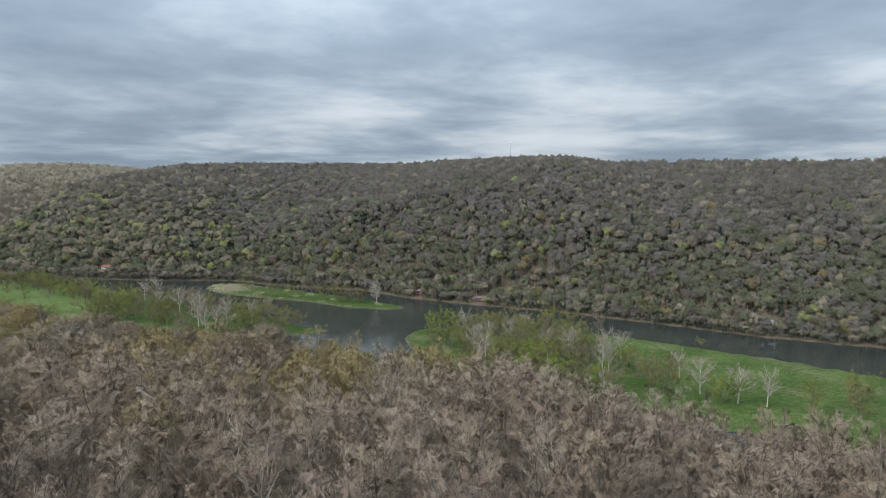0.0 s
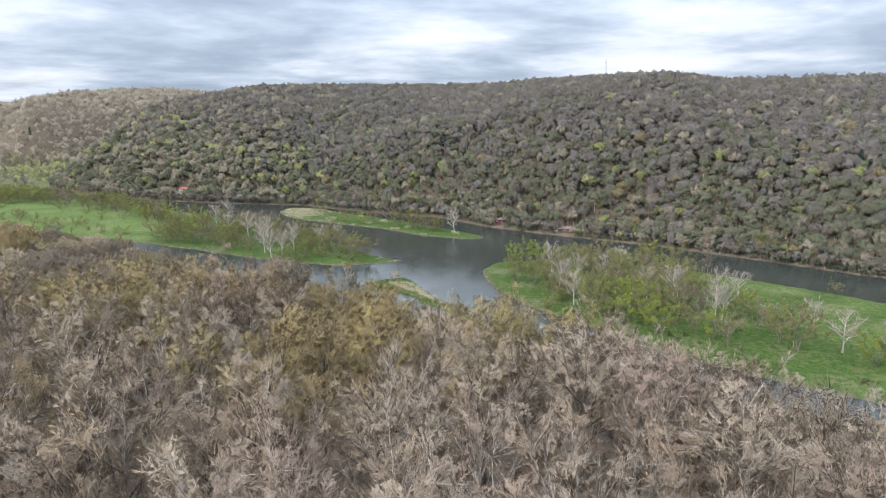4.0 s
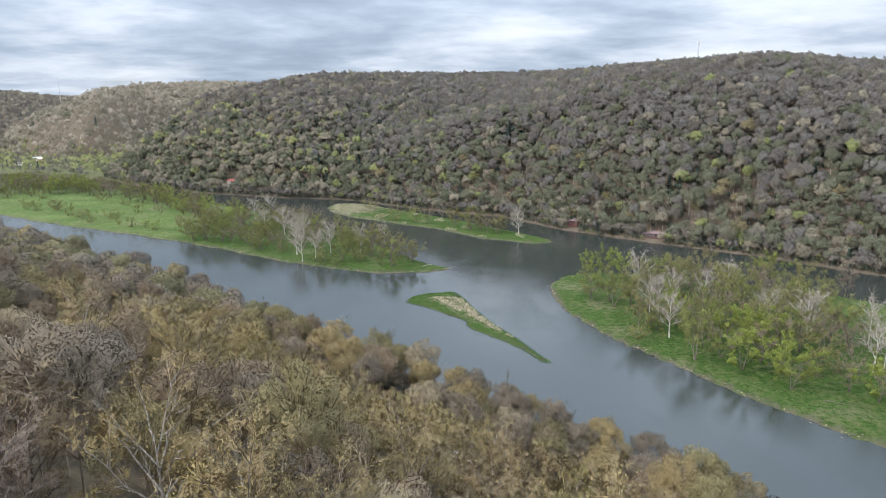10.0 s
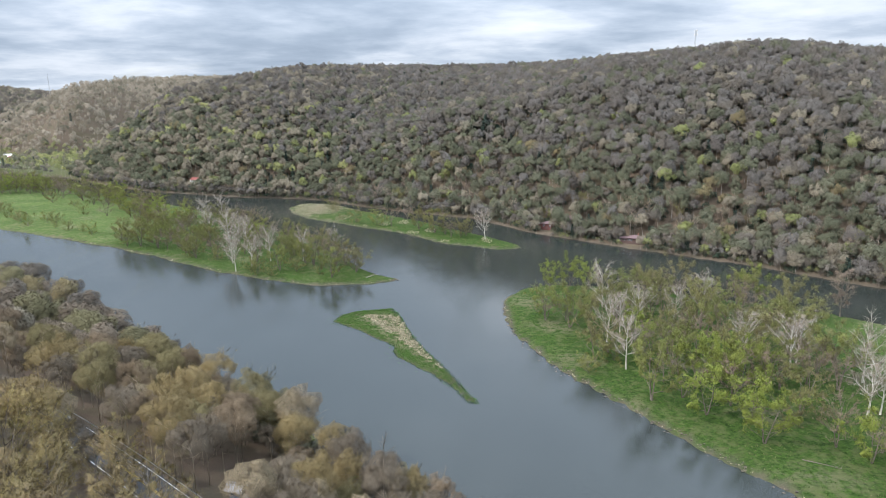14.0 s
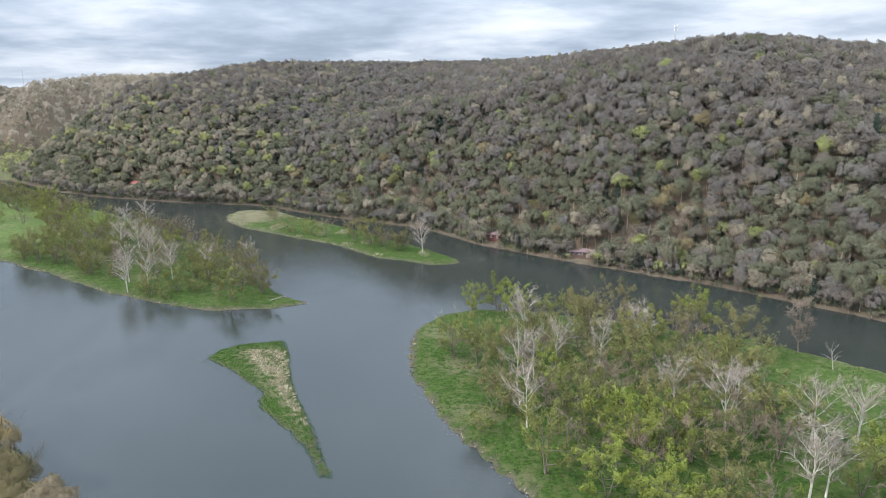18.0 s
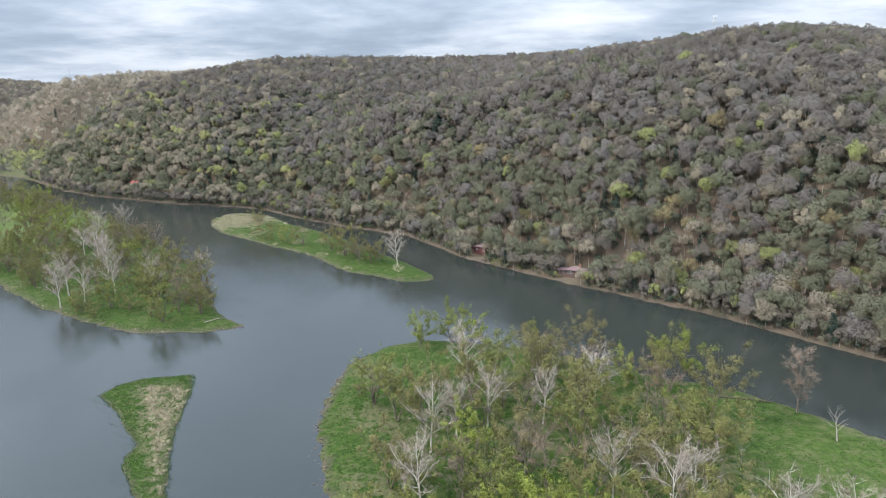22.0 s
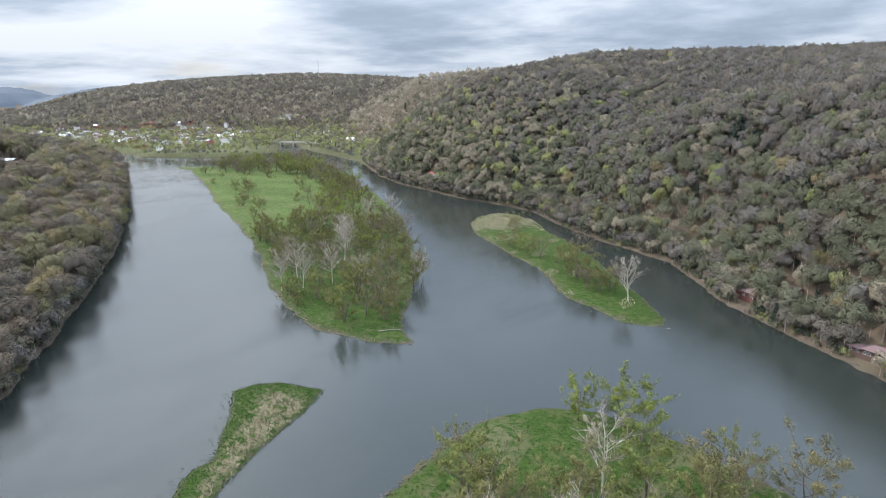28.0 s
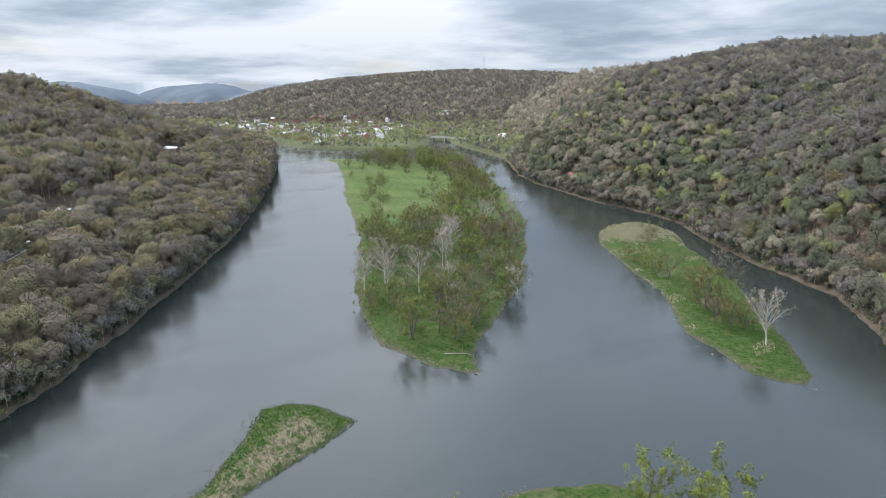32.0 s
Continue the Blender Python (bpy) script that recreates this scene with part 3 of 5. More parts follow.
    whole = np.concatenate(crown.v)
    middle, half = np.percentile(whole, 50, 0), np.maximum(1.0, np.ptp(whole, 0) * 0.5)
    middle[2] -= half[2] * 0.3
    for part_name, me in (("trunk", wood.mesh("trunk", bark)), ("crown", crown.domed("crown", twig_mat, middle, half, 0.5 if leaf else 1.0))):
        ob = new(part_name, me)
        ob.parent = thing
    if haze:
        ob = new("twig_haze", mist.domed("twig_haze", haze_mat, middle, half, 0.2))
        ob.parent = thing
    return tagged(thing, label, category, group)


class Nursery:
    """Templates of one kind; each is planted first itself and then copied."""

    def __init__(self, things):
        self.things, self.used = things, [False] * len(things)

    def plant(self, rng, x, y, z, scale=1.0, lean=0.0):
        i = rng.randint(len(self.things))
        m = pose(x, y, z, math.degrees(rng.uniform(-lean, lean)), math.degrees(rng.uniform(-lean, lean)), rng.uniform(0, 360))
        m = m @ Matrix.Diagonal((scale * rng.uniform(0.92, 1.08), scale * rng.uniform(0.92, 1.08), scale, 1))
        if not self.used[i]:
            self.used[i] = True
            self.things[i].matrix_basis = m
            return self.things[i]
        return copy_thing(self.things[i], m)


def nursery(count, seed, **kw):
    return Nursery([grow_tree(seed=seed + k, **kw) for k in range(count)])


# ---------------------------------------------------------------- far woods, joined
PHI = (1 + 5 ** 0.5) / 2
ICO = unit(np.array([(-1, PHI, 0), (1, PHI, 0), (-1, -PHI, 0), (1, -PHI, 0), (0, -1, PHI), (0, 1, PHI), (0, -1, -PHI), (0, 1, -PHI), (PHI, 0, -1), (PHI, 0, 1), (-PHI, 0, -1),
                     (-PHI, 0, 1)], float))
ICO_FACES = np.array([(0, 11, 5), (0, 5, 1), (0, 1, 7), (0, 7, 10), (0, 10, 11), (1, 5, 9), (5, 11, 4), (11, 10, 2), (10, 7, 6), (7, 1, 8), (3, 9, 4), (3, 4, 2), (3, 2, 6), (3, 6, 8),
                      (3, 8, 9), (4, 9, 5), (2, 4, 11), (6, 2, 10), (8, 6, 7), (9, 8, 1)])


def lobed_crown(rng, lobes, half, size):
    """A rounded crown of many overlapping uneven lobes: loose lacy facets over each lobe, and the way that they face."""
    k = np.arange(lobes)
    z = 1 - 1.35 * (k + 0.5) / lobes
    a = k * 2.39996 + rng.uniform(0, 6.283)
    r = np.sqrt(np.maximum(0, 1 - z * z))
    way = unit(np.stack([r * np.cos(a), r * np.sin(a), z], 1) + rng.normal(0, 0.18, (lobes, 3)))
    tris, facing = [], []
    for w in way:
        centre = w * half * rng.uniform(0.42, 0.80)
        ball = ICO @ np.linalg.qr(rng.normal(size=(3, 3)))[0] * rng.uniform(0.62, 1.38, (12, 1))
        faces = ICO_FACES[(ball[ICO_FACES].mean(1) @ unit(w + np.array((0, 0, 0.6)))) > -0.38]
        pts = centre + ball * half.mean() * size * rng.uniform(0.8, 1.2)
        tris.append(pts[faces].reshape(-1, 3))
        facing.append(unit(unit(ball[faces].reshape(-1, 3)) * 0.75 + w * 0.40 + np.array((0, 0, 0.50))))
    return np.concatenate(tris), np.concatenate(facing)


def crown_sprays(rng, count, half, size):
    """Short slim twig sprays through a lumpy crown, pointing out and up."""
    way = unit(rng.normal(size=(count, 3)))
    a, b = rng.uniform(0, 6.3, 2)
    lump = 0.82 + 0.22 * np.sin(way[:, 0] * 5 + a) * np.cos(way[:, 1] * 5 + b) + 0.10 * np.sin(way[:, 2] * 7 + a)
    r = (1 - rng.uniform(0, 1, count) ** 1.7 * 0.7) * lump
    mid = way * r[:, None] * half
    mid[:, 2] = np.where(mid[:, 2] < 0, mid[:, 2] * 0.8, mid[:, 2])
    aim = unit(way * 0.7 + np.array((0, 0, 0.35)) + rng.normal(0, 0.55, (count, 3)))
    length = size * rng.uniform(0.9, 2.0, (count, 1))
    width = size * rng.uniform(0.28, 0.62, (count, 1))
    return blades(rng, mid - aim * length * 0.4, aim, length, width).reshape(-1, 3)


def mini_tree(seed, kind, lobes=9, size=0.46, twigs=14, base=8.4):
    """A far tree about 13 m tall at unit scale: vertices, facing, how many are wood and how many solid."""
    rng = np.random.RandomState(seed)
    wood = []
    for a in (0, 2.1, 4.2):
        wood.append([(0.15 * math.cos(a), 0.15 * math.sin(a), -2), (0.15 * math.cos(a + 2.1), 0.15 * math.sin(a + 2.1), -2), (0, 0, 8)])
    wood = np.array(wood, float).reshape(-1, 3)
    if kind == "conifer":
        parts = []
        for k in range(9):
            z, w = 1.6 + k * 1.2, 4.2 * (1 - k / 9.9)
            for j in range(8):
                a = rng.uniform(0, 6.283)
                tip = (w * math.cos(a), w * math.sin(a), z - 0.8)
                side = (1.25 * math.sin(a), -1.25 * math.cos(a), 0.1)
                parts.append([(0.1 * tip[0] + side[0], 0.1 * tip[1] + side[1], z + 0.8), (0.1 * tip[0] - side[0], 0.1 * tip[1] - side[1], z + 0.8), tip])
        crown = np.array(parts).reshape(-1, 3)
        facing = unit(crown * np.array((1, 1, 0)) + np.array((0, 0, 0.6)))
    else:
        half = np.array((rng.uniform(3.8, 5.0), rng.uniform(3.8, 5.0), rng.uniform(3.9, 5.2)))
        crown, facing = lobed_crown(rng, lobes, half, size)
        spray = crown_sprays(rng, twigs, half * 1.16, 0.7)
        crown = np.concatenate([crown, spray])
        facing = np.concatenate([facing, unit(spray / half ** 2)])
        crown[:, 2] += base
    v = np.concatenate([wood, crown])
    out = np.concatenate([wood * np.array((1, 1, 0)) + 1e-4, facing])
    v, normals = face_out(v, out, 0.08)
    return v, normals, 9, 9


def middle_tree(seed):
    """A bare tree at middle distance: trunk and limbs as slim triangles, a haze of twigs."""
    rng = np.random.RandomState(seed)
    parts = [blades(rng, np.array([(0.0, 0.0, -1.5)] * 3), np.array([(0, 0, 1.0)] * 3), np.full((3, 1), 12.5), 0.24)]
    az, el = rng.uniform(0, 6.283, 16), rng.uniform(0.45, 1.15, 16)
    way = np.stack([np.cos(az) * np.cos(el), np.sin(az) * np.cos(el), np.sin(el)], 1)
    start = np.stack([np.zeros(16), np.zeros(16), rng.uniform(3.5, 9, 16)], 1)
    length = rng.uniform(2.6, 4.4, (16, 1))
    parts.append(blades(rng, start, way, length, 0.11))
    k = rng.randint(0, 16, 100)
    s2 = start[k] + way[k] * length[k] * rng.uniform(0.3, 1, (100, 1))
    w2 = unit(way[k] + rng.normal(0, 0.5, (100, 3)) + np.array([0, 0, 0.25]))
    parts.append(blades(rng, s2, w2, rng.uniform(1.0, 2.2, (100, 1)), 0.075))
    k3 = rng.randint(0, 100, 560)
    s3 = s2[k3] + w2[k3] * rng.uniform(0.2, 2.0, (560, 1))
    w3 = unit(w2[k3] + rng.normal(0, 0.5, (560, 3)) + np.array([0, 0, 0.15]))
    parts.append(blades(rng, s3, w3, rng.uniform(0.6, 1.5, (560, 1)), 0.055))
    wood = np.concatenate(parts).reshape(-1, 3)
    half = np.array((rng.uniform(3.8, 4.8), rng.uniform(3.8, 4.8), rng.uniform(3.6, 4.6)))
    haze, facing = lobed_crown(rng, 19, half, 0.30)
    haze[:, 2] += 9.0
    v = np.concatenate([wood, haze])
    out = np.concatenate([unit((wood - np.array((0, 0, 7.5))) / half) + np.array((0, 0, 0.4)), facing])
    v, normals = face_out(v, out, 0.45)
    return v, normals, 57, len(wood)


# the palest tan here stands in for sun on the far hills' trees
TINTS = {"grey": (0.106, 0.098, 0.089), "brown": (0.095, 0.084, 0.07), "mauve": (0.092, 0.082, 0.073), "olive": (0.09, 0.092, 0.062), "sage": (0.081, 0.085, 0.055), "tan": (0.158, 0.138, 0.102),
         "straw": (0.225, 0.195, 0.15), "spring": (0.19, 0.195, 0.08), "lime": (0.136, 0.148, 0.058), "ever": (0.036, 0.05, 0.034), "dark": (0.026, 0.04, 0.031), "gold": (0.138, 0.114, 0.062), "rust": (0.114, 0.093, 0.07), "moss": (0.108, 0.1, 0.056)}


def scatter(rng, box, step, keep):
    """Jittered places on a grid inside box for which keep(x, y) holds."""
    xs, ys = np.arange(box[0], box[2], step), np.arange(box[1], box[3], step)
    gx, gy = np.meshgrid(xs, ys)
    gx = gx + (np.arange(len(ys)) % 2)[:, None] * step * 0.5 + rng.uniform(-0.42, 0.42, gx.shape) * step
    gy = gy + rng.uniform(-0.42, 0.42, gy.shape) * step
    x, y = gx.ravel(), gy.ravel()
    ok = keep(x, y)
    return x[ok], y[ok]


def forest(name, label, x, y, mix, scale, seed, templates, mat=None):
    """One joined wood: trees stamped at the places, each with a tint of its own."""
    rng = np.random.RandomState(seed)
    z = height(x, y)
    names = np.array(mix(x, y, rng)) if callable(mix) else rng.choice(list(mix), len(x), p=list(mix.values()))
    verts, tints, turned = [], [], []
    pick = rng.randint(0, 840, len(x))
    for kind in ("leafy", "conifer"):
        for t, (pts, out, woody, solid) in enumerate(templates[kind]):
            fits = (names == "dark") if kind == "conifer" else (names != "dark")
            who = np.where(fits & (pick % len(templates[kind]) == t))[0]
            if not len(who):
                continue
            a, s = rng.uniform(0, 6.283, len(who)), rng.uniform(0.74, 1.26, len(who)) * scale
            tall = s * rng.uniform(0.9, 1.2, len(who))
            c, sn = np.cos(a)[:, None], np.sin(a)[:, None]
            px = (pts[:, 0] * c - pts[:, 1] * sn) * s[:, None] + x[who][:, None]
            py = (pts[:, 0] * sn + pts[:, 1] * c) * s[:, None] + y[who][:, None]
            pz = pts[:, 2] * tall[:, None] + z[who][:, None]
            verts.append(np.stack([px, py, pz], -1).reshape(-1, 3))
            turned.append(np.stack([out[:, 0] * c - out[:, 1] * sn, out[:, 0] * sn + out[:, 1] * c, np.repeat(out[None, :, 2], len(who), 0)], -1).reshape(-1, 3))
            tint = np.array([TINTS[k] for k in names[who]]) * rng.uniform(0.82, 1.18, (len(who), 1))
            full = np.ones((len(who), len(pts), 4))
            full[:, :, :3] = tint[:, None]
            full[:, :woody, :3] = (0.26, 0.235, 0.205)
            full[:, :solid, 3] = 0
            tints.append(full.reshape(-1, 4))
    v = np.concatenate(verts)
    ob = new(name, sheet(name, v, np.arange(len(v)).reshape(-1, 3), mat or M_FOREST, ("tint", np.concatenate(tints)), normals=np.concatenate(turned)))
    return tagged(ob, label, "forest", kind="stuff")


MINI = {"leafy": [mini_tree(100 + k, "leafy", 11, 0.38, 30) for k in range(12)], "conifer": [mini_tree(200 + k, "conifer") for k in range(3)]}
FINE = {"leafy": [mini_tree(430 + k, "leafy", 17, 0.33, 70) for k in range(8)], "conifer": MINI["conifer"]}
MIDDLE = {"leafy": [middle_tree(300 + k) for k in range(7)], "conifer": MINI["conifer"]}
SLIM = {"leafy": [mini_tree(450 + k, "leafy", 8, 0.42, 16) for k in range(9)], "conifer": MINI["conifer"]}
LOWTREE = {"leafy": [mini_tree(460 + k, "leafy", 8, 0.42, 22, 6.0) for k in range(8)], "conifer": MINI["conifer"]}
LOWBUSH = {"leafy": [mini_tree(480 + k, "leafy", 5, 0.46, 10, 3.2) for k in range(5)], "conifer": MINI["conifer"]}
FAR = {"leafy": [mini_tree(400 + k, "leafy", 3, 0.58, 3) for k in range(6)], "conifer": MINI["conifer"]}
CLEARINGS = [(-258, 712, 9), (89, 485, 6), (85, 476, 6), (104, 487, 5), (140, 438, 10), (162, 437, 7), (333, 268, 10), (-556, 435, 19), (-536, 426, 16), (-512, 415, 10), (-300, 288, 12), (-286, 284, 11), (-303, 272, 6), (-33, 134, 8), (-38, 146, 5)]


def clear_of(x, y):
    ok = np.ones(x.shape, bool)
    for cx, cy, r in CLEARINGS:
        ok &= (x - cx) ** 2 + (y - cy) ** 2 > r * r
    return ok & (road_level(x, y)[0] > 5.5)


def main_mix(x, y, rng):
    """Sage and olive trees with pines low on the slope, leafless mauve and brown ones above; the western spur's extra
    tan stands in for sunlight, over yellow-green trees at its foot.
    """
    rise, _ = hill_part(x, y)
    low = np.clip(1.15 - rise / 75 + 0.25 * waves(x, y, 90, 48), 0, 1)
    zone, belt = waves(x, y, 120, 44), waves(x, y, 70, 45)
    west = 1 - ease(x, -230, -60)
    out = []
    for l, q, w, b, e in zip(low, rng.uniform(0, 1, len(x)), zone, belt, west):
        pine = 0.016 + 0.10 * l * (w > 0.35)
        sage = pine + 0.04 + 0.42 * l
        olive = sage + 0.05 + 0.13 * l + 0.03 * (b > 0.3)
        lime = olive + 0.004 + 0.035 * l
        # the spur's added tan is sunlight given as tree colour
        tan = lime + 0.07 + 0.24 * e
        warm = tan + 0.03 * l
        spring = warm + 0.26 * e * l
        out.append("dark" if q < pine else "sage" if q < sage else "olive" if q < olive else "lime" if q < lime else "tan" if q < tan else "gold" if q < warm else "spring" if q < spring
                   else ("grey", "brown", "mauve")[int(q * 997) % 3])
    return out


NEAR_LINE = [(25, -86), (-68, -72), (-78, -12), (8, -18), (36, 30), (-65, 100)]


def build_woods():
    rng = np.random.RandomState(3)

    def on_main(x, y):
        d = signed(HILLS[0][1], x, y)
        sd, which = shore(x, y)
        return (sd > 2.5) & (which == 0) & (d > -22) & (d < 520) & ~((d > -9) & (d < -3)) & (x > -480) & (y < 1300) & ((x + 57) * 0.656 - (y + 163) * 0.755 < 40) & clear_of(x, y)
    x, y = scatter(rng, (-490, 150, 1000, 1300), 5.9, on_main)
    low = signed(HILLS[0][1], x, y) < 240
    forest("wooded_hillside", "spring hillside wood of grey and olive hardwoods with dark pines", x[low], y[low], main_mix, 1.12, 5, MINI)
    forest("wooded_ridge", "grey-brown bare woods along the upper slope and ridge", x[~low], y[~low], main_mix, 1.08, 15, SLIM)

    x, y = scatter(rng, (-490, 150, 700, 1000), 7.2, lambda a, b: on_main(a, b) & (signed(HILLS[0][1], a, b) < 190) & (waves(a, b, 75, 47) > -1.0))
    forest("understory", "dark evergreen shrubs under the hillside trees", x, y, {"ever": 0.8, "olive": 0.12, "brown": 0.08}, 0.62, 16, LOWBUSH)

    def on_south(x, y):
        d = signed(HILLS[1][1], x, y)
        sd, which = shore(x, y)
        return (sd > 1.5) & (which == 1) & (d < 330) & (d < 130 + 1.2 * np.maximum(0, -100 - x) + 150 * (x > -260)) & clear_of(x, y)
    x, y = scatter(rng, (-1150, -130, 260, 660), 8.2, on_south)
    away = distance_to(NEAR_LINE, x, y)
    near = np.argsort(away)[:420]
    mask = np.zeros(len(x), bool)
    mask[near] = True
    mid = ~mask & (away < 175) & (y < 225) & (x > -240)
    rest = ~mask & ~mid
    side = rest & (x > -420)
    rest &= ~side
    mix = {"brown": 0.16, "rust": 0.36, "tan": 0.04, "moss": 0.30, "gold": 0.13, "lime": 0.01}
    forest("river_slope_woods", "brown, olive and gold spring hardwoods above the river", x[side], y[side], mix, 1.3, 26, FINE)
    forest("wooded_slope", "bare and budding hardwood trees on a steep slope", x[rest], y[rest], mix, 1.45, 6, SLIM)
    ochre = mid & (y > 35 + 20 * waves(x, y, 60, 62))
    mid &= ~ochre
    forest("ochre_woods", "budding ochre and brown hardwoods on the river slope", x[ochre], y[ochre],
           {"brown": 0.26, "rust": 0.24, "tan": 0.08, "gold": 0.22, "moss": 0.20}, 1.2, 28, MIDDLE, M_GROVE)
    forest("bare_woods", "grey-brown leafless hardwood trees with fine twigs", x[mid], y[mid],
           {"grey": 0.16, "brown": 0.40, "tan": 0.14, "moss": 0.10, "rust": 0.20}, 1.2, 8, MIDDLE, M_GROVE)
    near_wood(x[mask], y[mask])

    def on_banks(x, y):
        sd, which = shore(x, y)
        d = signed(HILLS[0][1], x, y)
        return (sd > 0.2) & (sd < 10) & (((which == 0) & (x > -450) & (d < -7.5)) | (which == 1)) & clear_of(x, y) & (x < 480)
    x, y = scatter(rng, (-900, -160, 480, 860), 4.4, on_banks)
    forest("bank_thicket", "brushy small trees and shrubs along the river banks", x, y,
           {"grey": 0.3, "brown": 0.2, "tan": 0.2, "olive": 0.22, "lime": 0.05, "dark": 0.03}, 0.85, 9, LOWTREE)

    x, y = scatter(rng, (-700, -100, 480, 760), 2.9, lambda a, b: on_banks(a, b) & (shore(a, b)[0] < 5.5))
    forest("shore_shrubs", "low green and brown shrubs at the water's edge", x, y, {"ever": 0.3, "olive": 0.35, "brown": 0.25, "lime": 0.1}, 0.40, 29, LOWBUSH)

    def on_far(x, y):
        _, which = hill_part(x, y)
        sd, land = shore(x, y)
        return (x > -2660) & ((which >= 2) | ((x < -1500) & (land == 0) & (sd > 10)))
    x, y = scatter(rng, (-3600, 500, 50, 2400), 13.5, on_far)
    _, hill = hill_part(x, y)
    pale = hill == 3
    forest("distant_woods", "brown wooded hills behind the town", x[~pale], y[~pale], {"brown": 0.32, "mauve": 0.20, "tan": 0.28, "straw": 0.08, "olive": 0.10, "dark": 0.02}, 1.45, 7, FAR)
    # sunshine on this hill is put into the tint of its trees
    forest("sunlit_woods", "leafless woods on the hill beyond the spur, sunlight put into their pale tan", x[pale], y[pale], {"tan": 0.32, "straw": 0.62, "olive": 0.05, "dark": 0.01}, 1.35, 27, FAR)


def near_wood(x, y):
    """The trees that stand closest below the flight, one by one."""
    rng = np.random.RandomState(21)
    z = height(x, y)
    bare = nursery(6, 500, name="bare_tree", tall=19, spread=6.6, limbs=13, subs=7, twigs=8, fine=6, twig_width=0.040, haze=260, haze_mat=M_TWIGHAZE, haze_size=0.75, rise=(0.6, 1.15), radius=0.34, bark=M_BARK, twig_mat=M_TWIG, label="leafless grey hardwood tree on the slope", group="slope trees")
    bud = nursery(5, 540, name="budding_tree", tall=18.5, spread=6.6, limbs=13, subs=6, twigs=7, fine=4, leaf=2400, leaf_size=0.10, twig_width=0.038, haze=380, haze_mat=M_BUDHAZE, haze_size=0.7, rise=(0.55, 1.1), radius=0.32, bark=M_BARK, twig_mat=M_BUD,
                  label="hardwood tree with ochre spring buds on the slope", group="budding slope trees")
    ochre = 0.55 * waves(x, y, 60, 61) + 0.022 * (y - 15) + rng.normal(0, 0.35, len(x))
    order = np.argsort(ochre)
    green = set(order[-215:].tolist())
    for i in range(len(x)):
        kind = bud if i in green else bare
        kind.plant(rng, x[i], y[i], z[i], rng.uniform(0.80, 1.06), 0.06)


build_woods()

# ---------------------------------------------------------------- island trees
SYCAMORES = [(77, 259), (84, 266), (93, 274), (110, 277), (127, 289), (124, 238), (136, 229), (142, 236), (156, 219), (170, 220), (183, 173), (177, 145),
             (187, 126), (199, 118), (141, 193), (-111, 375), (-104, 383), (-121, 432), (-96, 396), (-129, 441), (-141, 456), (-62, 428), (-160, 471), (-76, 396), (-118, 392), (-182, 524), (-173, 541), (40, 456)]
LIME_TREES = [(78, 342), (86, 335), (66, 336), (141, 306), (86, 254), (99, 219), (106, 220), (116, 219), (93, 197), (105, 192), (103, 180), (109, 212), (167, 204), (179, 128), (-121, 448),
              (-191, 500), (158, 310), (127, 169)]
OLIVE_TREES_EAST = [(113, 327), (129, 325), (109, 314), (68, 242), (121, 274), (152, 302), (143, 224), (163, 285), (73, 275), (98, 285), (102, 255), (65, 276), (56, 287), (79, 208), (155, 159), (158, 150),
                    (118, 262), (131, 276), (112, 296), (88, 290), (133, 246), (150, 268), (95, 240), (230, 90), (250, 110), (215, 105)]
OLIVE_TREES_WEST = [(-52, 358), (-40, 370), (-49, 389), (-84, 398), (-63, 422), (-93, 440), (-72, 436), (-154, 428), (-527, 657), (-532, 632), (-455, 688), (-288, 598), (-361, 676),
                    (-260, 592), (-383, 716), (-251, 602), (-180, 452), (-85, 374), (-205, 440), (-460, 664), (-450, 713), (-523, 670), (-117, 413), (-210, 558), (-177, 536),
                    (-137, 497), (-8, 492), (23, 462), (27, 467), (4, 479), (12, 474), (-100, 460), (-310, 640), (-335, 655), (-420, 730), (-480, 760), (-520, 780)]
BROWN_TREES = [(56, 286), (87, 235), (108, 244), (134, 259), (125, 260), (136, 218), (122, 177), (129, 159), (134, 212), (-172, 461), (-209, 447), (-577, 723), (-276, 553),
               (-556, 720), (-550, 747), (-243, 554), (-19, 533), (-13, 540), (16, 463), (-30, 505), (-130, 500), (-140, 505), (-500, 700), (-540, 690), (-400, 690), (-160, 520)]
BUSHES = [(63, 230), (117, 192), (128, 194), (146, 178), (251, 245), (-385, 577), (-380, 572), (-493, 626), (-319, 514), (-310, 525), (-300, 520), (-87, 363), (-101, 372), (-42, 510),
          (-83, 569), (-73, 533), (75, 240), (-345, 540), (-420, 600), (-440, 615), (-460, 590), (-90, 585), (-60, 520), (170, 190), (200, 210), (-96, 368), (-335, 530), (-290, 502), (-275, 494), (-250, 479), (-262, 489), (-355, 546), (-400, 572), (-415, 582), (-240, 505), (-300, 560), (-330, 600), (-365, 625), (-440, 650), (-480, 655), (-60, 365), (-75, 372), (-130, 400), (-150, 410)]


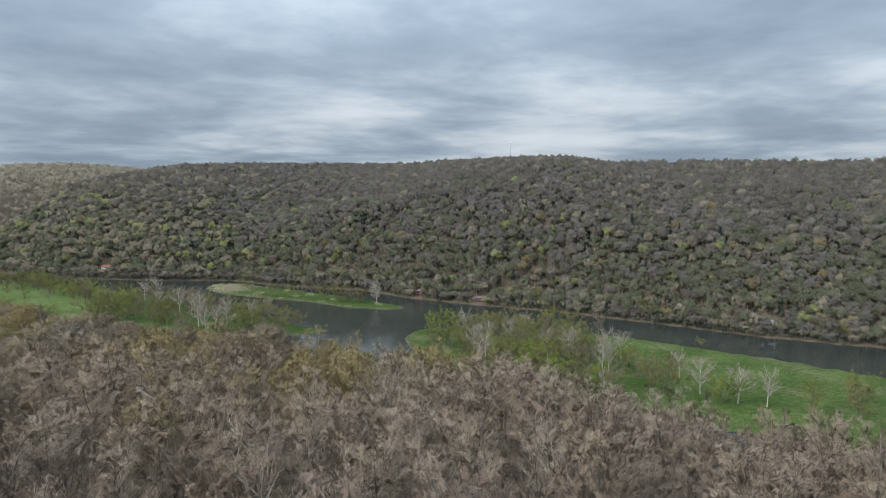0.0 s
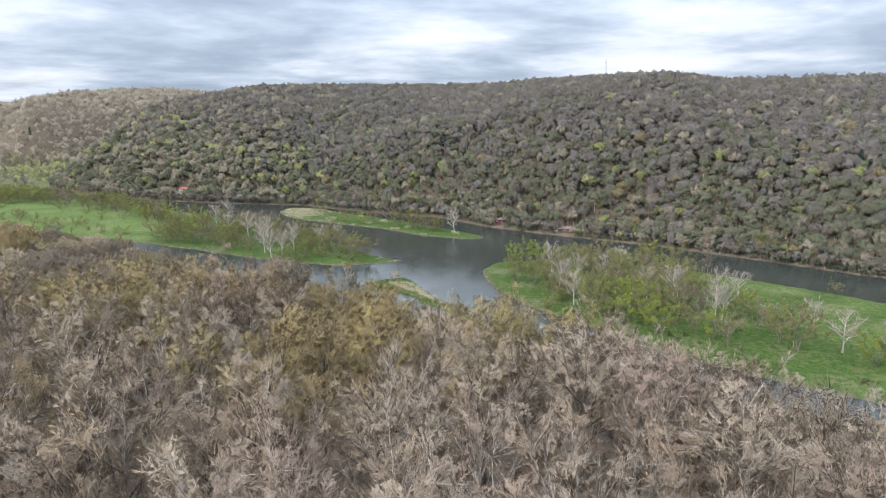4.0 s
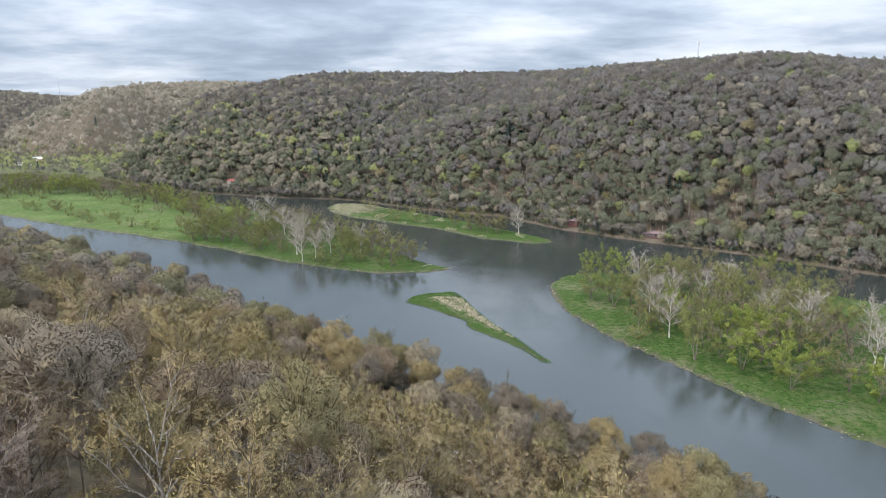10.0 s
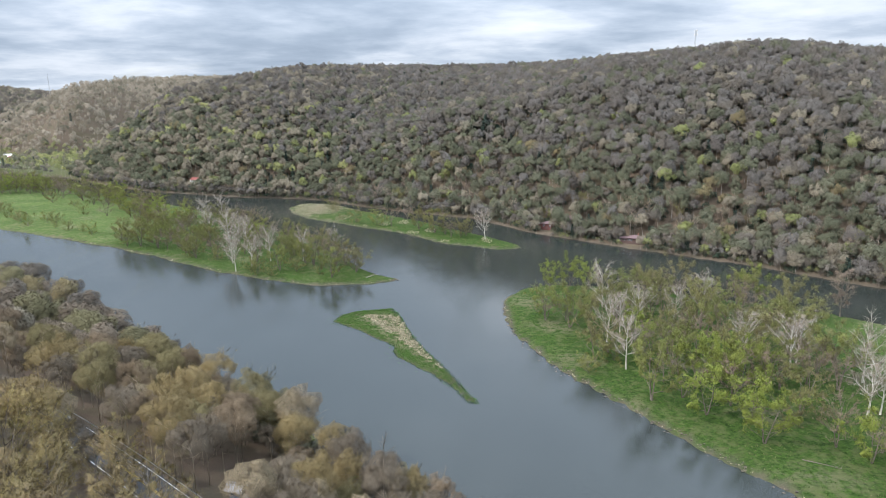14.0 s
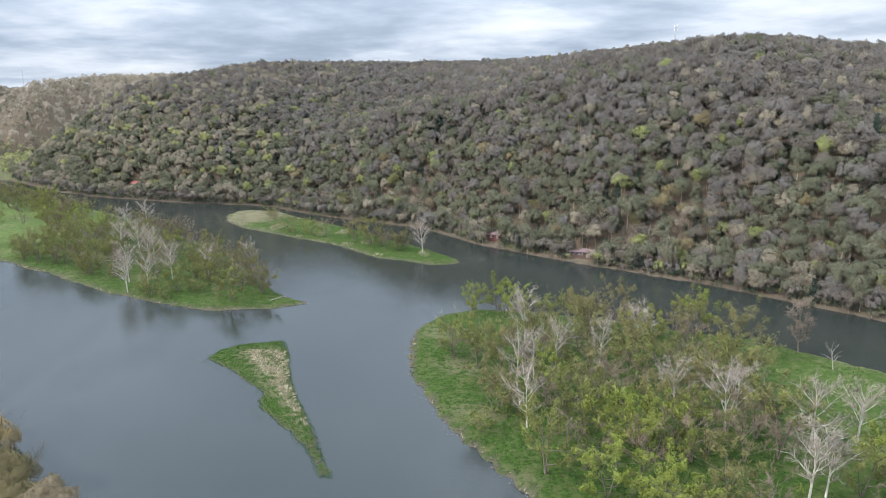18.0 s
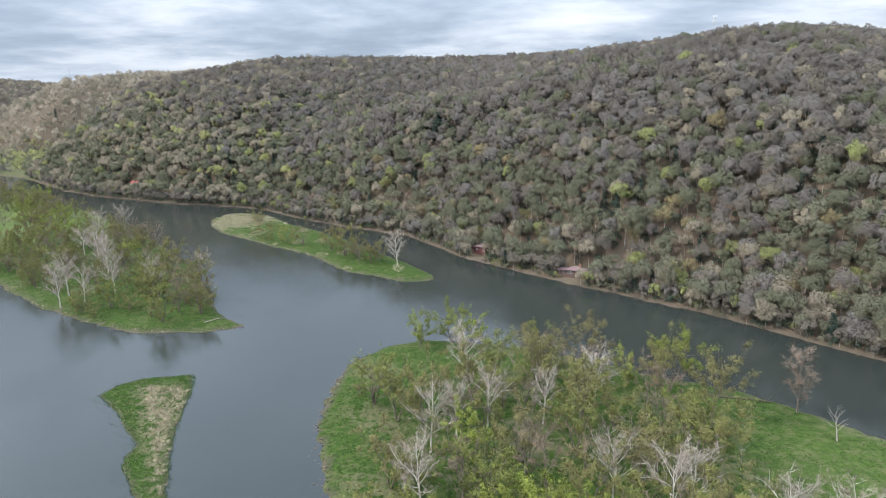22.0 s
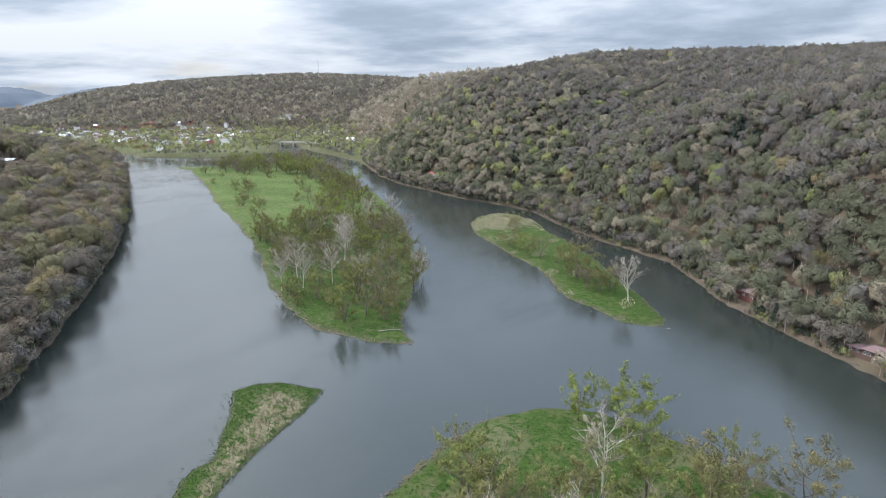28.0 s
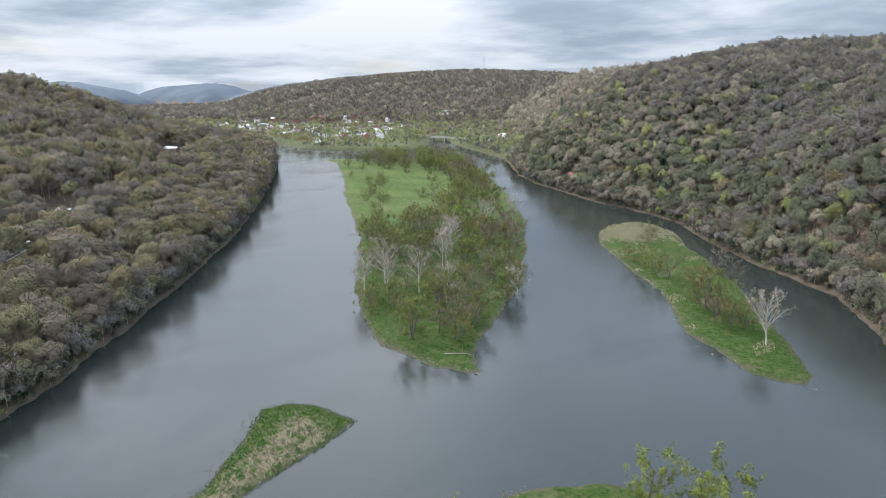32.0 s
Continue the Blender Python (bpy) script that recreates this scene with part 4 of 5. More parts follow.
def island_trees():
    rng = np.random.RandomState(31)
    kinds = [
        (SYCAMORES, nursery(4, 600, name="sycamore", tall=19, spread=7.6, limbs=14, subs=8, twigs=8, fine=3, rise=(0.42, 1.0), lift=0.3, bark=M_WHITE, twig_mat=M_SYCTWIG, radius=0.29, twig_width=0.026, haze=900, haze_mat=M_SYCHAZE, haze_size=0.6,
                            label="white-barked leafless sycamore on the grassy island", group="sycamores"), (0.85, 1.1)),
        (LIME_TREES, nursery(3, 620, name="lime_tree", tall=12.5, spread=8.2, limbs=14, subs=5, twigs=8, fine=2, leaf=5200, leaf_size=0.31, radius=0.4, stems=2, lift=0.15, bark=M_DARKBARK, twig_mat=M_LEAF,
                             rise=(0.12, 0.8), label="broad tree in bright yellow-green spring leaf on the island", group="leafing trees"), (0.9, 1.2)),
        (OLIVE_TREES_EAST, nursery(4, 640, name="maple", tall=13.5, spread=8.2, limbs=14, subs=5, twigs=7, fine=3, leaf=4400, leaf_size=0.29, radius=0.42, twig_width=0.05, stems=2, lift=0.2, bark=M_DARKBARK, twig_mat=M_OLIVE,
                                   rise=(0.12, 0.85), label="spreading maple in thin olive spring leaf on the island", group="maples"), (0.9, 1.2)),
        (OLIVE_TREES_WEST, nursery(4, 660, name="willow", tall=13.5, spread=8.4, limbs=15, subs=5, twigs=6, fine=2, leaf=4600, leaf_size=0.31, radius=0.45, twig_width=0.05, stems=3, lift=0.15, bark=M_DARKBARK, twig_mat=M_WILLOW,
                                   rise=(0.12, 0.8), label="many-stemmed olive-green willow on the wooded island", group="willows"), (0.8, 1.1)),
        (BROWN_TREES, nursery(3, 680, name="bare_maple", tall=13.5, spread=8.0, limbs=13, subs=5, twigs=9, fine=6, radius=0.42, twig_width=0.055, stems=2, lift=0.2, bark=M_DARKBARK, twig_mat=M_MAPLETWIG,
                              rise=(0.12, 0.85), label="dark-stemmed leafless brown maple on the island", group="bare maples"), (0.8, 1.1)),
        (BUSHES, nursery(3, 700, name="bush", tall=4.6, spread=3.8, limbs=12, subs=3, twigs=6, fine=1, leaf=1400, leaf_size=0.22, stems=4, lift=0.08, bark=M_DARKBARK, twig_mat=M_OLIVE,
                         rise=(0.2, 0.9), label="low olive-brown bush in the grass", category="bush", group="bushes"), (0.75, 1.7)),
    ]
    wood_d = [(58, 292), (60, 245), (85, 212), (120, 180), (165, 150), (182, 172), (152, 215), (152, 240), (165, 290), (150, 312), (110, 322), (80, 302)]
    wood_b = [(-36, 364), (-75, 358), (-110, 380), (-212, 446), (-230, 478), (-190, 548), (-124, 492), (-72, 432), (-45, 390)]
    edge_b = [(-205, 530), (-275, 625), (-360, 690), (-445, 748), (-545, 800), (-590, 700), (-600, 665), (-500, 640), (-470, 690), (-380, 660), (-300, 595), (-235, 520)]
    taken = [p for places, _, _ in kinds for p in places]
    for poly, step, share in ((wood_d, 13.0, (2, 4, 4, 2, 0)), (wood_b, 14.5, (3, 3, 3, 4, 4)), (edge_b, 14, (1, 3, 4, 4, 3))):
        x, y = scatter(rng, (-620, 120, 260, 830), step, lambda a, b: signed(poly, a, b) > 1)
        for px, py in zip(x, y):
            if min((px - a) ** 2 + (py - b) ** 2 for a, b in taken) > 36:
                kinds[share[rng.randint(5)]][0].append((px, py))
    for places, kind, (low, high) in kinds:
        x, y = np.array(places, float).T
        for px, py, pz in zip(x, y, height(x, y)):
            kind.plant(rng, px, py, pz, rng.uniform(low, high), 0.07)


island_trees()


def riverside_trees():
    """Single trees along the foot of the hillside, in front of the cabins and between them."""
    rng = np.random.RandomState(37)
    grey = nursery(3, 720, name="riverside_tree", tall=16, spread=5.2, limbs=13, twigs=7, fine=5, twig_width=0.06, radius=0.34, bark=M_BARK, twig_mat=M_TWIG,
                   label="slim grey leafless tree on the river bank", group="riverside trees")
    gold = nursery(3, 740, name="budding_riverside_tree", tall=15, spread=5.6, limbs=13, twigs=6, fine=2, leaf=2800, leaf_size=0.26, twig_width=0.05, radius=0.36, bark=M_DARKBARK,
                   twig_mat=M_OLIVE, label="riverside tree in pale olive-gold spring leaf", group="budding riverside trees")
    line = np.array(NORTH_BANK[23:36], float)
    at = np.concatenate([[0], np.cumsum(np.linalg.norm(np.diff(line, axis=0), axis=1))])
    for k in range(125):
        q = rng.uniform(0, at[-1])
        x, y = np.interp(q, at, line[:, 0]), np.interp(q, at, line[:, 1])
        inland = rng.uniform(3, 34)
        x, y = np.array([x + 0.66 * inland]), np.array([y + 0.75 * inland])
        if not clear_of(x, y)[0] or shore(x, y)[0][0] < 2:
            continue
        (gold if rng.uniform() < 0.35 else grey).plant(rng, x[0], y[0], height(x, y)[0], rng.uniform(0.75, 1.15), 0.07)


riverside_trees()

# ---------------------------------------------------------------- buildings
M_ROOF_PLUM = plain_material("plum_roof", (0.135, 0.09, 0.092), 0.85)
M_WALL_BROWN = plain_material("dark_brown_boards", (0.10, 0.065, 0.055), 0.8)
M_WALL_RED = plain_material("barn_red_boards", (0.125, 0.050, 0.044), 0.8)
M_ROOF_RED = plain_material("red_metal_roof", (0.20, 0.062, 0.052), 0.7)
M_WHITE_PAINT = plain_material("white_paint", (0.74, 0.73, 0.70), 0.6, 0, 0.1)
M_WHITE_ROOF = plain_material("white_metal_roof", (0.70, 0.71, 0.73), 0.45, 0, 0.12)
M_GREY_ROOF = plain_material("grey_shingles", (0.24, 0.24, 0.25), 0.85)
M_DARK_ROOF = plain_material("black_shingles", (0.045, 0.045, 0.05), 0.8)
M_BRICK = plain_material("red_brick", (0.30, 0.13, 0.10), 0.9)
M_CREAM = plain_material("cream_siding", (0.55, 0.50, 0.42), 0.7)
M_GLASS = plain_material("window_glass", (0.05, 0.06, 0.07), 0.08, 0, 0.1)
M_STEEL = plain_material("galvanised_steel", (0.42, 0.43, 0.45), 0.45, 0.7, 0.15)
M_DIRT = plain_material("dirt_track", (0.125, 0.104, 0.084), 0.95, 0, 0.35, 0.6)
M_CONCRETE = plain_material("bridge_concrete", (0.38, 0.36, 0.33), 0.9)
M_TARP = plain_material("blue_tarp", (0.03, 0.20, 0.55), 0.45)
M_STONE = plain_material("river_stone", (0.085, 0.072, 0.058), 0.95, 0, 0.4, 2.0)
M_DEADWOOD = plain_material("dead_wood", (0.25, 0.22, 0.19), 0.9, 0, 0.4, 2.0)


def part(name, bm, mat, parent, label=""):
    me = bpy.data.meshes.new(name)
    bm.to_mesh(me)
    bm.free()
    me.materials.append(mat)
    ob = new(name, me)
    ob.parent = parent
    if label:
        ob["label"] = label
    return ob


def add_box(bm, x0, y0, z0, x1, y1, z1):
    v = [bm.verts.new(p) for p in ((x0, y0, z0), (x1, y0, z0), (x1, y1, z0), (x0, y1, z0), (x0, y0, z1), (x1, y0, z1), (x1, y1, z1), (x0, y1, z1))]
    for f in ((3, 2, 1, 0), (4, 5, 6, 7), (0, 1, 5, 4), (1, 2, 6, 5), (2, 3, 7, 6), (3, 0, 4, 7)):
        bm.faces.new([v[i] for i in f])


def box(*corners):
    bm = bmesh.new()
    add_box(bm, *corners)
    return bm


def gable_body(w, d, h, rise, foot=1.5):
    """Walls with gable ends, ridge along x, sunk a little into the slope."""
    bm = bmesh.new()
    x, y = w / 2, d / 2
    v = [bm.verts.new(p) for p in ((-x, -y, -foot), (x, -y, -foot), (x, y, -foot), (-x, y, -foot), (-x, -y, h), (x, -y, h), (x, y, h), (-x, y, h), (-x, 0, h + rise), (x, 0, h + rise))]
    for f in ((0, 1, 5, 4), (2, 3, 7, 6), (3, 0, 4, 8, 7), (1, 2, 6, 9, 5), (3, 2, 1, 0), (4, 5, 9, 8), (6, 7, 8, 9)):
        bm.faces.new([v[i] for i in f])
    return bm


def gable_roof(w, d, h, rise, over=0.5, thick=0.18):
    bm = bmesh.new()
    x, y = w / 2 + over, d / 2 + over
    drop = rise * over / (d / 2)
    for side in (-1, 1):
        low = [(-x, side * y, h - drop + 0.03), (x, side * y, h - drop + 0.03), (x, 0, h + rise + 0.03), (-x, 0, h + rise + 0.03)]
        v = [bm.verts.new(p) for p in low] + [bm.verts.new((a, b, c + thick)) for a, b, c in low]
        for f in ((0, 1, 2, 3), (7, 6, 5, 4), (0, 4, 5, 1), (1, 5, 6, 2), (2, 6, 7, 3), (3, 7, 4, 0)):
            bm.faces.new([v[i] for i in f])
    bmesh.ops.recalc_face_normals(bm, faces=bm.faces)
    return bm


def hip_roof(w, d, h, rise, over=0.7, thick=0.2):
    bm = bmesh.new()
    x, y, r = w / 2 + over, d / 2 + over, max(0.3, w / 2 - d / 2)
    low = [(-x, -y, h), (x, -y, h), (x, y, h), (-x, y, h)]
    a = [bm.verts.new((p, q, s - thick)) for p, q, s in low]
    b = [bm.verts.new(p) for p in low]
    top = [bm.verts.new((-r, 0, h + rise)), bm.verts.new((r, 0, h + rise))]
    for i in range(4):
        bm.faces.new([a[i], a[(i + 1) % 4], b[(i + 1) % 4], b[i]])
    bm.faces.new(a[::-1])
    bm.faces.new([b[0], b[1], top[1], top[0]])
    bm.faces.new([b[2], b[3], top[0], top[1]])
    bm.faces.new([b[1], b[2], top[1]])
    bm.faces.new([b[3], b[0], top[0]])
    return bm


def window_at(parent, x, y, z, w, h, nx, ny):
    """A framed pane standing on a wall whose outward normal is (nx, ny)."""
    t = 0.05
    if ny:
        frame_bm = box(x - w / 2 - 0.09, y - t, z - h / 2 - 0.09, x + w / 2 + 0.09, y + t, z + h / 2 + 0.09)
        pane_bm = box(x - w / 2, y + ny * 0.02 - t, z - h / 2, x + w / 2, y + ny * 0.02 + t, z + h / 2)
    else:
        frame_bm = box(x - t, y - w / 2 - 0.09, z - h / 2 - 0.09, x + t, y + w / 2 + 0.09, z + h / 2 + 0.09)
        pane_bm = box(x + nx * 0.02 - t, y - w / 2, z - h / 2, x + nx * 0.02 + t, y + w / 2, z + h / 2)
    window = part("window", frame_bm, M_WHITE_PAINT, parent)
    part("pane", pane_bm, M_GLASS, window)
    return window


def house(name, label, x, y, turn, w, d, h, rise, wall, roof, hip=False, windows=0, chimney=False, door=True, z=None, category="house", group=""):
    thing = new(name)
    zz = float(height(np.array([x]), np.array([y]))[0]) + 0.25 if z is None else z
    thing.matrix_basis = pose(x, y, zz, 0, 0, turn)
    part("wall", box(-w / 2, -d / 2, -2.5, w / 2, d / 2, h) if hip else gable_body(w, d, h, rise, 2.5), wall, thing)
    part("roof", hip_roof(w, d, h, rise) if hip else gable_roof(w, d, h, rise), roof, thing)
    storeys = 2 if h > 4.2 else 1
    for s in range(storeys):
        zc = h * (s + 0.55) / storeys
        for i in range(windows):
            px = -w / 2 + w * (i + 0.5) / windows
            for side in (-1, 1):
                if door and s == 0 and side == -1 and i == windows // 2:
                    continue
                window_at(thing, px, side * d / 2, zc, min(1.1, w / windows * 0.5), 1.15, 0, side)
    if windows:
        for side in (-1, 1):
            window_at(thing, side * w / 2, 0, h * 0.55 / storeys, 1.0, 1.1, side, 0)
    if door and windows:
        px = -w / 2 + w * (windows // 2 + 0.5) / windows
        part("door", box(px - 0.48, -d / 2 - 0.05, 0, px + 0.48, -d / 2 + 0.05, 2.05), M_WALL_BROWN, thing)
    if chimney:
        part("chimney", box(w * 0.2 - 0.35, 0.4, h, w * 0.2 + 0.35, 1.1, h + rise + 1.0), M_BRICK, thing)
    return tagged(thing, label, category, group)


def deck(parent, w, d, x, y, z):
    part("deck", box(x - w / 2, y - d / 2, z - 0.15, x + w / 2, y + d / 2, z), M_DEADWOOD, parent)
    for i in range(4):
        px = x - w / 2 + 0.15 + (w - 0.3) * i / 3
        part("post", box(px - 0.08, y - d / 2 + 0.05, z - 3, px + 0.08, y - d / 2 + 0.21, z + 1.0), M_DEADWOOD, parent)
    part("rail", box(x - w / 2, y - d / 2 + 0.09, z + 0.95, x + w / 2, y - d / 2 + 0.17, z + 1.03), M_DEADWOOD, parent)


def valley_houses():
    lodge = house("river_lodge", "long dark-brown riverside lodge with a plum-coloured hip roof", 140.5, 438.3, -28, 9.0, 6.0, 3.2, 1.7, M_WALL_BROWN, M_ROOF_PLUM, True, 5, True)
    part("wing", box(-9.6, -2.2, -2.5, -4.4, 2.6, 2.5), M_WALL_BROWN, lodge)
    wing_roof = part("wing_roof", hip_roof(5.4, 5.0, 2.52, 1.0), M_ROOF_PLUM, lodge)
    wing_roof.location = (-7.0, 0.2, 0)
    part("porch", box(4.5, -2.4, -2.5, 7.8, 2.4, 2.2), M_WALL_BROWN, lodge)
    porch_roof = part("porch_roof", hip_roof(3.8, 5.0, 2.22, 0.8), M_ROOF_PLUM, lodge)
    porch_roof.location = (6.2, 0, 0)
    window_at(lodge, -9.2, -2.2, 1.3, 0.8, 0.9, 0, -1)
    window_at(lodge, -6.6, -2.2, 1.3, 0.8, 0.9, 0, -1)
    red = house("red_cabin", "two-storey barn-red cabin with a plum roof under trees", 89.5, 485.5, -38, 7.5, 6.0, 3.8, 1.7, M_WALL_RED, M_ROOF_PLUM, True, 3)
    part("lean_to", box(-8.2, -2.6, -2.5, -4.0, 2.6, 3.0), M_WALL_RED, red)
    side_roof = part("side_roof", hip_roof(4.2, 5.4, 3.05, 1.0), M_ROOF_PLUM, red)
    side_roof.location = (-6.1, 0, 0)
    house("small_cabin", "small barn-red cabin half hidden by trees", 106, 488, -30, 6.0, 5.0, 2.8, 1.5, M_WALL_RED, M_ROOF_PLUM, False, 2)
    house("shaded_cabin", "low dark-brown cabin among riverside trees", 162, 437, -30, 7.5, 5.0, 2.7, 1.4, M_WALL_BROWN, M_ROOF_PLUM, False, 3)
    white = house("white_house", "white riverside house with a red roof on the wooded bank", -258, 712, -25, 10.5, 6.5, 4.6, 2.0, M_WHITE_PAINT, M_ROOF_RED, False, 4, False)
    deck(white, 11, 2.4, 0, -4.5, 0.3)
    camp = house("white_camp", "white-roofed riverside camp with an open porch", 333, 268, -42, 10.0, 6.0, 3.0, 1.6, M_WHITE_PAINT, M_WHITE_ROOF, False, 4)
    deck(camp, 11, 2.6, 0, -4.3, 0.1)
    part("porch_roof", box(-5.6, -5.8, 2.45, 5.6, -3.1, 2.6), M_WHITE_ROOF, camp)
    house("hillside_house", "long white-roofed house in a hillside clearing", -569, 440, 25, 17, 7.5, 3.0, 1.7, M_WALL_BROWN, M_WHITE_ROOF, False, 5)
    house("hillside_garage", "white garage beside the hillside clearing", -548, 452, 20, 7, 6, 2.7, 1.6, M_WHITE_PAINT, M_GREY_ROOF, False, 1)
    house("slope_house", "white-roofed small house among bare trees on the slope", -303, 289, 30, 9.5, 6.5, 2.8, 1.6, M_CREAM, M_WHITE_ROOF, False, 3)
    house("slope_shed", "small pale shed among bare trees on the slope", -306, 274, 20, 4.6, 3.6, 2.3, 1.1, M_WHITE_PAINT, M_WHITE_ROOF, False, 1, False, False, category="shed")
    hid = house("bank_cabin", "black-roofed cabin under bare trees on the near bank", -33, 134, -40, 9.5, 6.0, 2.8, 1.5, M_WHITE_PAINT, M_DARK_ROOF, False, 3, True)
    deck(hid, 9.5, 2.2, 0, -4.1, 0.2)
    house("bank_shed", "small weathered shed on the near bank", -39, 146, -20, 3.6, 3.0, 2.1, 0.9, M_DEADWOOD, M_GREY_ROOF, False, 1, False, False, category="shed")
    tarp = bmesh.new()
    bmesh.ops.create_grid(tarp, x_segments=8, y_segments=8, size=1.0)
    rng = random.Random(4)
    for v in tarp.verts:
        r = max(abs(v.co.x), abs(v.co.y))
        v.co = Vector((v.co.x * 1.9, v.co.y * 1.3, 1.3 * (1 - r ** 2.2) + rng.uniform(-0.08, 0.08)))
    bmesh.ops.solidify(tarp, geom=tarp.faces[:], thickness=0.03)
    ob = new("tarp", bpy.data.meshes.new("tarp"))
    tarp.to_mesh(ob.data)
    tarp.free()
    ob.data.materials.append(M_TARP)
    ob.matrix_basis = pose(-41, 137, float(height(np.array([-41.0]), np.array([137.0]))[0]) + 0.02, 0, 0, 25)
    tagged(ob, "crumpled bright blue tarpaulin over a stack by the cabin", "tarpaulin")


TOWN = [(-1238, 782), (-1297, 827), (-1191, 800), (-1240, 838), (-1400, 880), (-1375, 904), (-1297, 969), (-1213, 921), (-1071, 881), (-1184, 1044), (-1160, 1049),
        (-977, 898), (-964, 1065), (-1074, 1073), (-952, 1022), (-866, 1089), (-905, 1173), (-891, 1197), (-1337, 908), (-1353, 938), (-1232, 956),
        (-1156, 986), (-1134, 1071), (-1145, 829), (-1071, 836), (-1137, 953), (-1019, 972), (-940, 990), (-882, 1048), (-781, 1060), (-680, 1046),
        (-1265, 800), (-1320, 860), (-1180, 890), (-1110, 1000), (-1260, 890), (-1050, 1030), (-1000, 1080), (-820, 1130), (-1280, 760), (-1335, 800)]


def town():
    rng = random.Random(12)
    walls = [M_WHITE_PAINT, M_WHITE_PAINT, M_CREAM, M_BRICK, M_WHITE_PAINT]
    roofs = [M_GREY_ROOF, M_GREY_ROOF, M_WHITE_ROOF, M_DARK_ROOF, M_ROOF_PLUM]
    names = {M_WHITE_PAINT: "white-painted", M_CREAM: "cream-sided", M_BRICK: "red-brick"}
    spots = list(TOWN)
    for _ in range(400):
        x, y = rng.uniform(-1370, -800), rng.uniform(760, 1120)
        px, py = np.array([x]), np.array([y])
        if len(spots) < 88 and min(math.hypot(x - a, y - b) for a, b in spots) > 24 and shore(px, py)[0][0] > 40 and shore(px, py)[1][0] == 0 and hill_part(px, py)[0][0] < 18 and x + y < 60:
            spots.append((x, y))
    for x, y in spots:
        wall, roof = rng.choice(walls), rng.choice(roofs)
        house("town_house", f"{names[wall]} gabled house in the distant valley town", x, y, rng.uniform(-60, 60), rng.uniform(10, 16), rng.uniform(7, 10), rng.uniform(4.5, 6.5),
              rng.uniform(2.2, 3.5), wall, roof, group="town houses")
    for x, y, w, d in ((-1215, 770, 38, 18), (-1265, 812, 44, 20), (-1310, 845, 30, 16)):
        house("town_store", "low white flat-looking commercial building beside the river town", x, y, 25, w, d, 5.0, 1.2, M_WHITE_PAINT, M_WHITE_ROOF, category="store")
    house("brick_school", "large red-brick building above the town", -1261, 1012, 20, 46, 16, 8.0, 3.0, M_BRICK, M_ROOF_RED, category="school")
    house("hill_mansion", "wide white house on the hill above the town", -1066, 1242, 15, 28, 12, 6.0, 3.0, M_WHITE_PAINT, M_GREY_ROOF)
    house("long_barn", "long white barn on the green flat", -674, 996, 10, 22, 8, 4.0, 2.0, M_WHITE_PAINT, M_WHITE_ROOF, category="barn")
    house("red_barn", "bright red barn on the green flat", -646, 1000, -30, 14, 10, 5.5, 3.6, M_WALL_RED, M_ROOF_RED, category="barn")
    silo = new("silo")
    silo.matrix_basis = pose(-1044, 802, 4, 0, 0, 0)
    for nm, r0, r1, z0, z1, mat in (("tank", 3.2, 3.2, -1, 17, M_WHITE_PAINT), ("cap", 3.4, 0.4, 17.02, 19.2, M_GREY_ROOF)):
        bm = bmesh.new()
        bmesh.ops.create_cone(bm, cap_ends=True, segments=20, radius1=r0, radius2=r1, depth=z1 - z0)
        bmesh.ops.translate(bm, verts=bm.verts, vec=(0, 0, (z0 + z1) / 2))
        part(nm, bm, mat, silo)
    tagged(silo, "tall round white silo at the edge of town", "silo")
    bridge = new("bridge")
    bridge.matrix_basis = pose(-752, 974, 0, 0, 0, 24)
    part("deck", box(-42, -4.5, 5.0, 42, 4.5, 6.0), M_CONCRETE, bridge)
    for side in (-1, 1):
        part("parapet", box(-42, side * 4.4 - 0.2, 6.0, 42, side * 4.4 + 0.2, 7.0), M_CONCRETE, bridge)
    for px in (-24, 0, 24):
        part("pier", box(px - 1, -4, -2.5, px + 1, 4, 5.0), M_CONCRETE, bridge)
    for px in (-1, 1):
        part("abutment", box(px * 42 - 6, -5, -2, px * 42 + 6, 5, 5.9), M_CONCRETE, bridge)
    tagged(bridge, "low concrete road bridge over the back channel", "bridge")
    rng = np.random.RandomState(17)

    def in_town(x, y):
        sd, which = shore(x, y)
        rise, hill = hill_part(x, y)
        far = np.ones(x.shape, bool)
        for hx, hy in spots:
            far &= ((x - hx - 10) ** 2 + (y - hy + 10) ** 2 > 420) & ((x - hx) ** 2 + (y - hy) ** 2 > 140)
        field = [(-850, 765), (-720, 795), (-700, 845), (-740, 868), (-870, 815)]
        return (which == 0) & (sd > 3) & (rise < 22) & (hill != 0) & (x < -470) & far & ~inside(field, x, y) & (waves(x, y, 160, 77) > -1.1)
    x, y = scatter(rng, (-1900, 680, -470, 1500), 10.5, in_town)
    forest("town_trees", "pale green and olive spring trees among the town houses", x, y,
           {"spring": 0.36, "lime": 0.18, "olive": 0.18, "tan": 0.16, "brown": 0.08, "dark": 0.04}, 0.95, 18, FAR)
    line = [(-790, 712), (-745, 730), (-700, 757), (-672, 805), (-640, 918), (-560, 884), (-500, 856), (-700, 948), (-735, 935)]
    px = [a[0] + (b[0] - a[0]) * k / 7 + rng.uniform(-3, 3) for a, b in zip(line[:-1], line[1:]) for k in range(7)]
    py = [a[1] + (b[1] - a[1]) * k / 7 + rng.uniform(-3, 3) for a, b in zip(line[:-1], line[1:]) for k in range(7)]
    x, y = np.array(px), np.array(py)
    sd, _ = shore(x, y)
